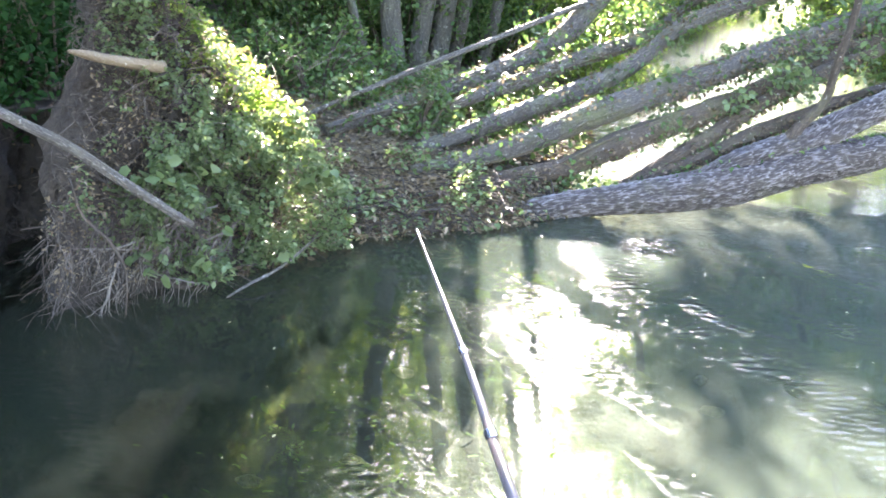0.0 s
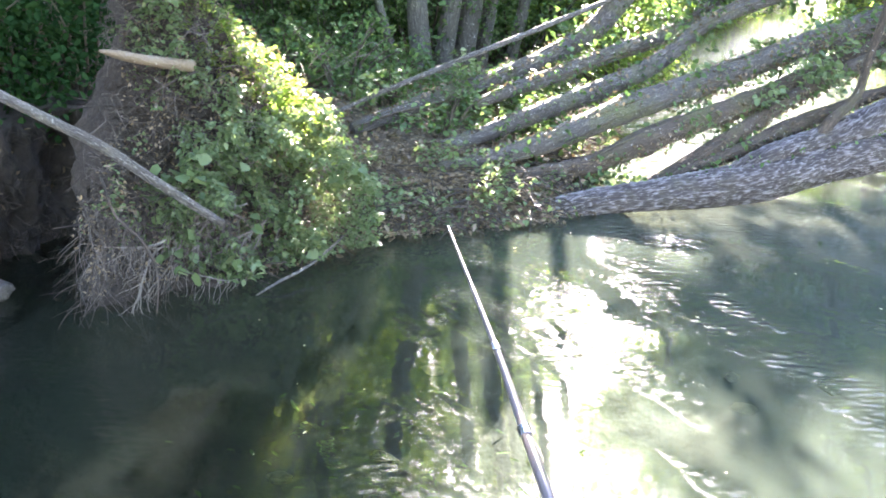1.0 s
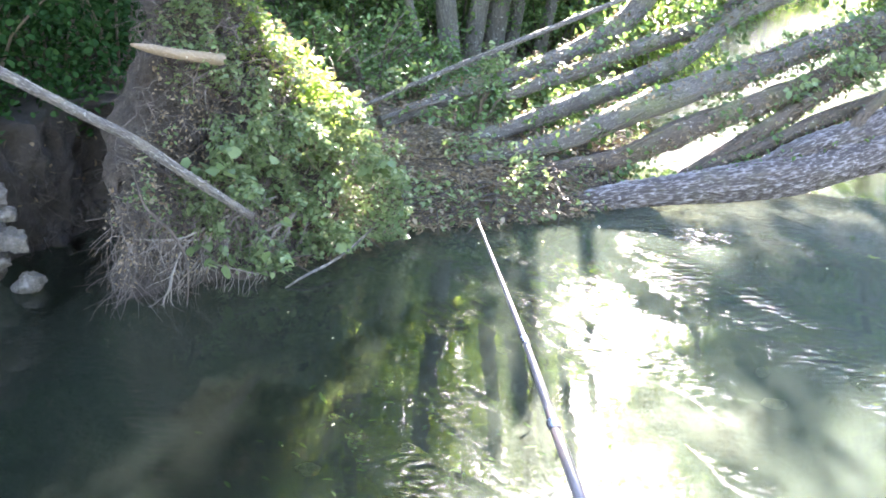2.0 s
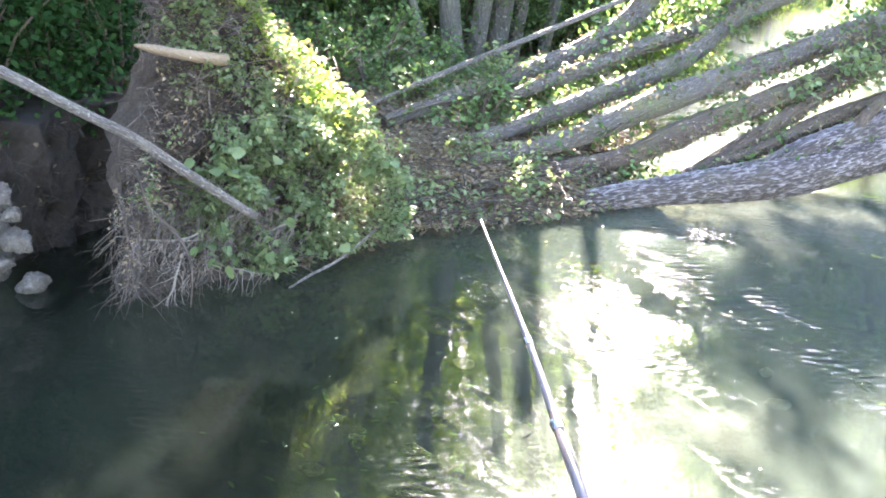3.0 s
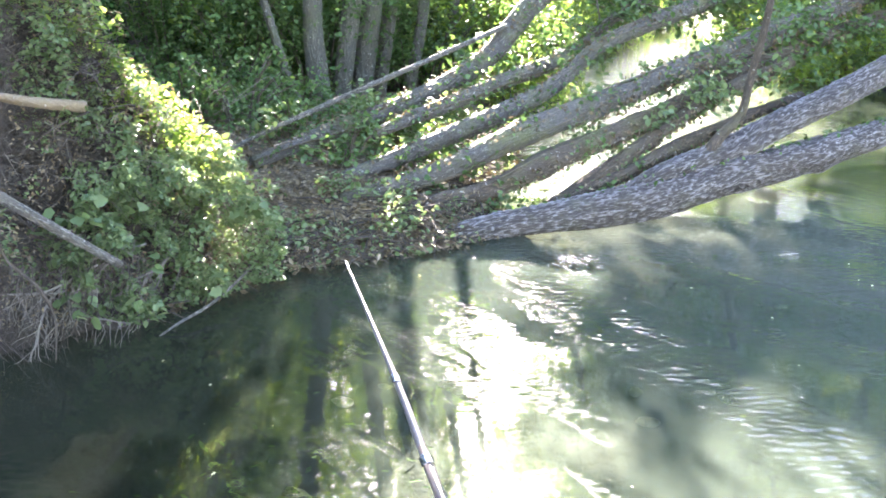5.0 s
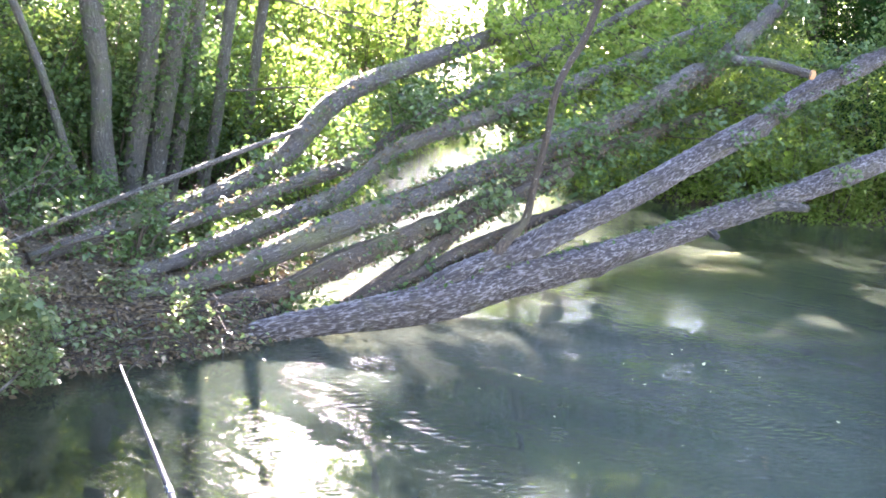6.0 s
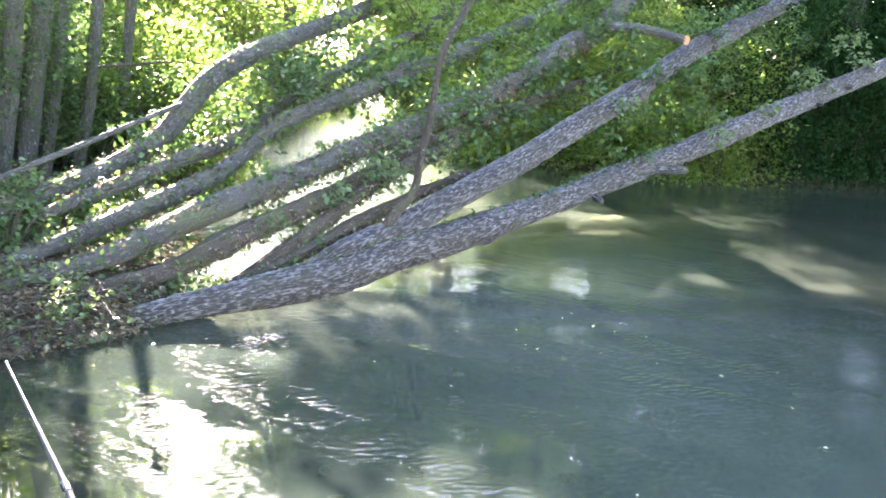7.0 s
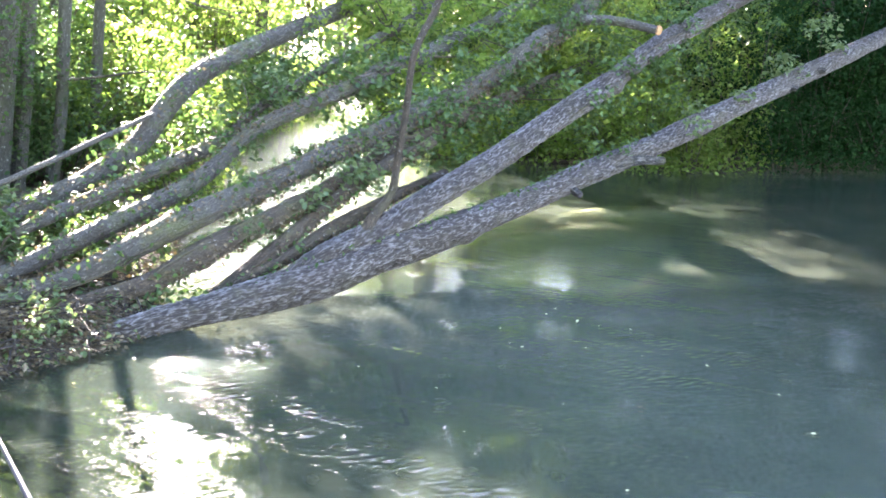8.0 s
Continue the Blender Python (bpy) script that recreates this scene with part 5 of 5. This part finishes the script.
pts = [(x + BACK[0] * q, y + BACK[1] * q, z) for (x, y, z), q in zip(pts, g.uniform(0.0, 0.30, len(pts)))]
under(leaves("foliage", pts, 0.042, LEAF_SUN, None, "pale sunlit leaves", seed=402), bramble)
pts = plate_leaves(150, 0.28, 1.3, 0.10, 0.62, 0.32, lambda s, z: gappy(s, z, 4, 7, 0.05))
under(leaves("foliage", pts, 0.058, LEAF_BRAMBLE, None, "large lobed leaves", seed=403, wide=0.95, facing=(0.3, -0.6, 0)), bramble)
pts = plate_leaves(1500, -0.05, 1.0, 0.25, 1.8, 0.14, lambda s, z: open_side(z) + 0.05 < s < edge(z) and gappy(s, z, 6, 4, 0.0))
under(leaves("foliage", pts, 0.026, LEAF_BRAMBLE, None, "sparse small leaves", seed=404), bramble)
pts = plate_leaves(3600, -0.05, 1.3, 0.1, 1.8, 0.16, lambda s, z: open_side(z) < s < edge(z))
under(leaves("foliage", pts, 0.024, LEAF_DEAD, None, "dry brown leaves", seed=405, wide=0.4), bramble)
canes = []
for k in range(64):
    s, z = g.uniform(0.4, 1.4), g.uniform(0.1, 1.0)
    dx, dz = g.normal(0, 0.09), g.normal(0, 0.09)
    canes.append([(*plate_point(s, z, 0.05), 0.0016), (*plate_point(s + dx, z + dz + 0.05, -0.06), 0.0015), (*plate_point(s + dx * 1.7 + g.normal(0, 0.03), z + dz * 1.5 + 0.03, -0.11), 0.0012), (*plate_point(s + dx * 2.2 + g.normal(0, 0.05), z + dz * 1.7 - 0.06, -0.13), 0.0008)])
for k, run in enumerate(canes):
    under(tube("cane", run, ROOT_PALE if k % 3 else BARK_DARK, seg=4, step=0.1, seed=k), bramble)

# ---- leafy shoots along the fallen stems ----
g = rnd(500)


def shoots(key, u_lo, u_hi, n, size, material, spread, below=0.3):
    S = spline(STEMS[key][0], 0.1)
    lo, hi = int(u_lo * (len(S) - 1)), int(u_hi * (len(S) - 1))
    root = tagged(empty("ivy", tuple(S[lo][:3])), "green ivy and leafy shoots growing along the fallen trunk", "ivy", "ivy on the trunks")
    for k in range(3):
        run, a0 = [], g.uniform(0, 6.28)
        for i in range(lo, hi + 1, 3):
            a0 += g.normal(0, 0.5)
            run.append((S[i][0] + S[i][3] * 0.4 * math.cos(a0), S[i][1] - S[i][3] * abs(math.cos(a0)), S[i][2] + S[i][3] * math.sin(a0), 0.006))
        if len(run) > 2:
            under(tube("vine", run, BARK_DARK, seg=5, step=0.1, lump=0.15, seed=k), root)
    heads = []
    for _ in range(max(6, n // 40)):
        p = S[g.integers(lo, hi)]
        heads.append(p[:3] + g.normal(0, 1, 3) * spread * np.array([1, 0.6, 0.8]) + np.array([0, 0, g.uniform(-below, 0.5 - below)]) * spread * 3)
    under(leaves("foliage", clumps(heads, (0.13, 0.13, 0.10), n // len(heads), int(g.integers(1, 9999))), size, material, None, seed=int(g.integers(1, 9999))), root)


def clad(key, u_lo, u_hi, n, size, material, label, low=-1.0, high=0.25):
    """Small leaves that hug a stem, most of them under it."""
    S = spline(STEMS[key][0], 0.05)
    lo, hi = int(u_lo * (len(S) - 1)), int(u_hi * (len(S) - 1))
    i = g.integers(lo, hi, n)
    w = g.uniform(low, high, n) * math.pi
    r = S[i, 3] * g.uniform(0.85, 1.35, n)
    way = S[np.minimum(i + 1, len(S) - 1), :3] - S[i - 1, :3]
    side = np.column_stack([way[:, 1], -way[:, 0], np.zeros(n)])
    side /= np.linalg.norm(side, axis=1)[:, None] + 1e-9
    at = S[i, :3] + side * (np.cos(w) * r)[:, None] + np.array([0, 0, 1.0]) * (np.sin(w) * r)[:, None] + g.normal(0, 0.012, (n, 3))
    root = tagged(empty("ivy", tuple(S[lo][:3])), label, "ivy", "ivy on the trunks")
    under(leaves("foliage", at, size, material, None, seed=int(g.integers(1, 9999)), droop=0.6), root)


DEAD_IVY, GREEN_IVY = "withered brown ivy clinging under a fallen stem", "small green ivy leaves hugging a fallen stem"
for key, n in (("G", 1400), ("H", 800), ("J", 450)):
    clad(key, 0.05, 0.95, n, 0.030, LEAF_DEAD, DEAD_IVY)
    clad(key, 0.05, 0.95, n // 2, 0.032, LEAF_IVY, GREEN_IVY)
clad("C", 0.2, 0.8, 1500, 0.030, LEAF_DEAD, DEAD_IVY, -0.8)
clad("C", 0.2, 0.9, 1300, 0.034, LEAF_IVY, GREEN_IVY)
clad("D", 0.05, 0.9, 1100, 0.034, LEAF_IVY, GREEN_IVY)
clad("E", 0.05, 0.9, 900, 0.034, LEAF_IVY, GREEN_IVY)
clad("F", 0.0, 0.5, 500, 0.034, LEAF_IVY, GREEN_IVY)
for key in "CDEF":
    clad(key, 0.03, 0.45, 420, 0.028, LEAF_DEAD, "dry leaves caught on top of a fallen stem", 0.2, 0.8)
    clad(key, 0.03, 0.6, 380, 0.036, LEAF_MID, GREEN_IVY, 0.2, 0.85)
clad("A", 0.12, 0.4, 420, 0.036, LEAF_MID, GREEN_IVY, 0.35, 0.75)
shoots("C", 0.35, 0.75, 2400, 0.046, LEAF_IVY, 0.16)
shoots("C", 0.02, 0.35, 260, 0.05, LEAF_IVY, 0.10)
shoots("D", 0.25, 0.5, 420, 0.05, LEAF_IVY, 0.12)
shoots("D", 0.5, 1.0, 2200, 0.05, LEAF_SUN, 0.22)
shoots("E", 0.1, 0.5, 320, 0.05, LEAF_IVY, 0.12)
shoots("E", 0.5, 1.0, 1300, 0.05, LEAF_SUN, 0.2)
shoots("B", 0.35, 0.72, 2400, 0.046, LEAF_IVY, 0.22, 0.45)
# shade-tinted leaves for the trunk's far end
shoots("B", 0.70, 1.0, 1600, 0.05, LEAF_SHADE_TINT, 0.24, 0.45)
shoots("C", 0.7, 1.0, 2200, 0.048, LEAF_IVY, 0.24)
shoots("F", 0.0, 0.25, 240, 0.05, LEAF_BRAMBLE, 0.14)
shoots("F", 0.5, 1.0, 1700, 0.05, LEAF_SUN, 0.25)
shoots("G", 0.1, 0.55, 420, 0.04, LEAF_IVY, 0.07)
shoots("G", 0.5, 1.0, 2000, 0.048, LEAF_IVY, 0.16)
shoots("H", 0.1, 0.6, 220, 0.04, LEAF_IVY, 0.07)
shoots("H", 0.5, 1.0, 500, 0.05, LEAF_BRAMBLE, 0.12)
shoots("A", 0.45, 0.7, 500, 0.05, LEAF_BRAMBLE, 0.16, -0.2)

# ---- leafy twigs of the fallen crown ----
def sprays(key, u_lo, u_hi, n, per, size, material, rise, back, label):
    """Twigs that grow up and back from a stem, each with a loose head of leaves."""
    S = spline(STEMS[key][0], 0.1)
    runs, heads = [], []
    for _ in range(n):
        p = S[int(g.uniform(u_lo, u_hi) * (len(S) - 1))]
        up, bk, sx = g.uniform(*rise), g.uniform(*back), g.normal(0, 0.25)
        tip = p[:3] + np.array([sx - 0.2 * bk, bk, up])
        mid = (p[:3] + tip) / 2 + g.normal(0, 0.05, 3)
        runs.append([(*p[:3], 0.007), (*mid, 0.005), (*tip, 0.002)])
        for w in (0.35, 0.6, 0.85, 1.0):
            heads.append(p[:3] + (tip - p[:3]) * w + g.normal(0, 0.06, 3))
    for k, run in enumerate(runs):
        under(tube("twig", run, BARK_DARK, seg=5, step=0.12, seed=k), fallen)
    at = clumps(heads, (0.16, 0.16, 0.11), per // 4, int(g.integers(1, 9999)))
    under(leaves("foliage", at, size, material, None, label, seed=int(g.integers(1, 9999)), droop=0.5), fallen)


sprays("E", 0.15, 0.5, 26, 90, 0.05, LEAF_IVY, (-0.05, 0.30), (0.35, 1.1), "green leaves between the stems, shade put into a darker green")
sprays("D", 0.3, 0.55, 14, 80, 0.05, LEAF_IVY, (-0.1, 0.25), (-0.1, 0.4), "green leaves between the stems, shade put into a darker green")
SUNNY = "sunlit yellow-green alder leaves"
sprays("F", 0.6, 0.98, 10, 60, 0.062, LEAF_SUN, (0.0, 0.75), (0.1, 1.4), SUNNY)
sprays("E", 0.6, 1.0, 14, 60, 0.060, LEAF_SUN, (-0.1, 0.6), (0.0, 1.0), SUNNY)
sprays("D", 0.5, 0.95, 30, 70, 0.058, LEAF_SUN, (-0.25, 0.4), (0.1, 1.1), SUNNY)
sprays("C", 0.45, 0.95, 46, 80, 0.058, LEAF_SUN, (-0.45, 0.3), (0.2, 1.1), SUNNY)
sprays("G", 0.55, 1.0, 20, 60, 0.056, LEAF_SUN, (-0.2, 0.3), (0.1, 0.6), SUNNY)
sprays("B", 0.35, 0.6, 22, 70, 0.056, LEAF_SUN, (-0.35, 0.35), (0.3, 1.0), SUNNY)
sprays("B", 0.55, 0.9, 20, 60, 0.056, LEAF_MID, (-0.35, 0.45), (0.1, 0.8), "green alder leaves with half shade in their tint")

# ---- leaf litter, floating leaves ----
g = rnd(600)
P = np.column_stack([g.uniform(-1.6, 0.9, 14000), g.uniform(4.9, 9.0, 14000)])
Z, d = ground_height(P)
ok = (d > 0.02)
litter = leaves("leaf_litter", np.column_stack([P, Z + 0.008])[ok], 0.036, LEAF_DEAD, None, seed=601, droop=0.0, flat=3.0)
tagged(litter, "dry brown fallen leaves scattered on the bank", "leaf litter", kind="stuff")
P = np.column_stack([g.uniform(-0.8, 0.5, 2600), g.uniform(5.0, 5.9, 2600)])
Z, d = ground_height(P)
edge_litter = leaves("leaf_litter", np.column_stack([P, Z + 0.01])[d > -0.02], 0.035, LEAF_DEAD, None, seed=602, droop=0.0, flat=1.5, wide=0.45)
tagged(edge_litter, "dry brown leaves and twigs on the muddy bank", "leaf litter", kind="stuff")
RIM = np.array([(-1.15, 4.38), (-0.84, 4.7), (-0.55, 5.05), (-0.26, 5.19), (0.37, 5.43), (0.68, 5.75), (0.74, 6.6), (1.1, 8.0)])


def rim_points(n, out, inn, low, high):
    """Points along the water's edge: from out over the water to inn on the bank."""
    run = np.concatenate([[0], np.cumsum(np.linalg.norm(np.diff(RIM, axis=0), axis=1))])
    u = g.uniform(0, run[-1], n)
    x, y = np.interp(u, run, RIM[:, 0]), np.interp(u, run, RIM[:, 1])
    off = g.uniform(-out, inn, n)
    x, y = x - 0.5 * off, y + 0.85 * off
    z = np.maximum(ground_height(np.column_stack([x, y]))[0], 0.0)
    return np.column_stack([x, y, z + g.uniform(low, high, n)])


rim = leaves("leaf_litter", rim_points(3600, 0.15, 0.30, 0.0, 0.06), 0.042, LEAF_DEAD, None, seed=605, droop=0.1, flat=0.8, wide=0.42)
tagged(rim, "damp brown leaves and twigs along the water's edge", "leaf litter", kind="stuff")
rim_weeds = leaves("weeds", rim_points(1300, 0.15, 0.14, 0.0, 0.10), 0.036, LEAF_BRAMBLE, None, seed=606)
tagged(rim_weeds, "green weeds hanging over the water's edge", "weeds", kind="stuff")
P = np.column_stack([g.uniform(-0.8, 0.25, 2000), g.uniform(4.9, 5.8, 2000)])
Z, d = ground_height(P)
d = np.where([noise.noise(Vector((px * 3, py * 3, 5))) > -0.1 for px, py in P], d, -1)
weeds = leaves("weeds", np.column_stack([P, Z + 0.02 + g.uniform(0, 0.10, 2000)])[d > 0.0], 0.036, LEAF_BRAMBLE, None, seed=603)
tagged(weeds, "small green weeds on the muddy bank", "weeds", kind="stuff")
for k in range(40):
    x, y = g.uniform(-1.3, 3.5), g.uniform(2.4, 5.2)
    if shore_distance(np.array([[x, y]]))[0] > -0.15:
        continue
    ob = leaves("floating_leaf", [(0, 0, 0)], g.uniform(0.010, 0.028), LEAF_YELLOW, None, seed=700 + k, droop=0.0, flat=6.0)
    ob.location = (x, y, 0.006)
    tagged(ob, "small pale yellow leaf floating on the river", "leaf", "floating leaves")

P = np.column_stack([g.normal(-0.35, 0.35, 120), g.normal(3.3, 0.35, 120)])
Z, d = ground_height(P)
weed = leaves("waterweed", np.column_stack([P, np.minimum(Z + g.uniform(0.02, 0.2, 120), -0.28)]), 0.05, LEAF_MID, None, seed=611, droop=0.0, wide=0.3, flat=3.0)
tagged(weed, "yellow-green waterweed strands under the surface", "waterweed", kind="stuff")

runs = []
P = np.column_stack([g.uniform(-0.8, 1.1, 900), g.uniform(5.0, 8.5, 900)])
Z, d = ground_height(P)
for (x, y), z, dd in zip(P, Z, d):
    if -0.05 < dd < 0.5:
        a, ln, r = g.uniform(0, 3.14), g.uniform(0.05, 0.2), g.uniform(0.0015, 0.004)
        cx, cy = math.cos(a) * ln, math.sin(a) * ln
        runs.append([(x - cx, y - cy, z + 0.01 + g.uniform(0, 0.03), r), (x, y, z + 0.02, r), (x + cx, y + cy, z + 0.005, r * 0.6)])
for x, y, z in rim_points(560, 0.14, 0.22, 0.0, 0.07):
    a, ln, r = g.uniform(0, 6.28), g.uniform(0.05, 0.16), g.uniform(0.0015, 0.0045)
    cx, cy = math.cos(a) * ln, math.sin(a) * ln
    runs.append([(x - cx, y - cy, z + g.uniform(0, 0.06), r), (x, y, z + 0.03, r), (x + cx, y + cy - 0.02, z - g.uniform(0, 0.06), r * 0.6)])
twigs = tubes("twig_litter", runs, ROOT, seg=4, step=0.1, lump=0.1)
tagged(twigs, "fallen brown twigs scattered along the bank", "twigs", kind="stuff")

# ---- stones on the river bed ----
protos = [lump_mesh("bed_stone", (1, 0.8, 0.5), 20 + k, 0.2, 2) for k in range(4)]
for k in range(90):
    x, y = g.uniform(-2.0, 4.5), g.uniform(1.2, 5.6)
    z, d = ground_height(np.array([[x, y]]))
    if d[0] > -0.6 or z[0] > -0.45:
        continue
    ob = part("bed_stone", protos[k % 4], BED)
    s = g.uniform(0.02, 0.06)
    ob.matrix_world = Matrix.Translation((x, y, float(z[0]) + s * 0.2)) @ Matrix.Rotation(g.uniform(0, 6.28), 4, "Z") @ Matrix.Scale(s, 4)
    tagged(ob, "rounded pale stone on the river bed", "stone", "river bed stones")

# ---- fishing rod ----
rod = tagged(empty("fishing_rod", (0.12, 0.12, 0.0)), "dark glossy telescopic fishing rod held out over the water", "fishing rod")


def rod_point(az, el, dist):
    a, e = radians(az), radians(el)
    return (math.sin(a) * dist, math.cos(a) * dist, 1.6 + math.tan(e) * dist)


ROD = [(*rod_point(5.29, -32.34, 1.35), 0.0095), (*rod_point(3.42, -28.46, 1.47), 0.0085), (*rod_point(1.43, -23.81, 1.66), 0.006), (*rod_point(-1.52, -17.13, 2.02), 0.0022)]
p0, p1 = Vector(ROD[0][:3]), Vector(ROD[1][:3])
butt = p0 + (p0 - p1).normalized() * 1.35
butt.z = max(butt.z, ground_at(butt.x, butt.y) + 0.01)
under(tube("blank", [(*butt, 0.012)] + ROD, ROD_BLANK, None, "", seg=16, step=0.05, lump=0.0), rod)
for row in ROD[1:]:
    bm = bmesh.new()
    bmesh.ops.create_cone(bm, cap_ends=True, segments=16, radius1=row[3] * 1.35, radius2=row[3] * 1.35, depth=0.02)
    way = (Vector(ROD[-1][:3]) - p0).to_track_quat("Z", "Y").to_matrix().to_4x4()
    bmesh.ops.transform(bm, matrix=Matrix.Translation(row[:3]) @ way, verts=bm.verts)
    under(part("ferrule", bm, ROD_METAL, None, "metal joint ring"), rod)
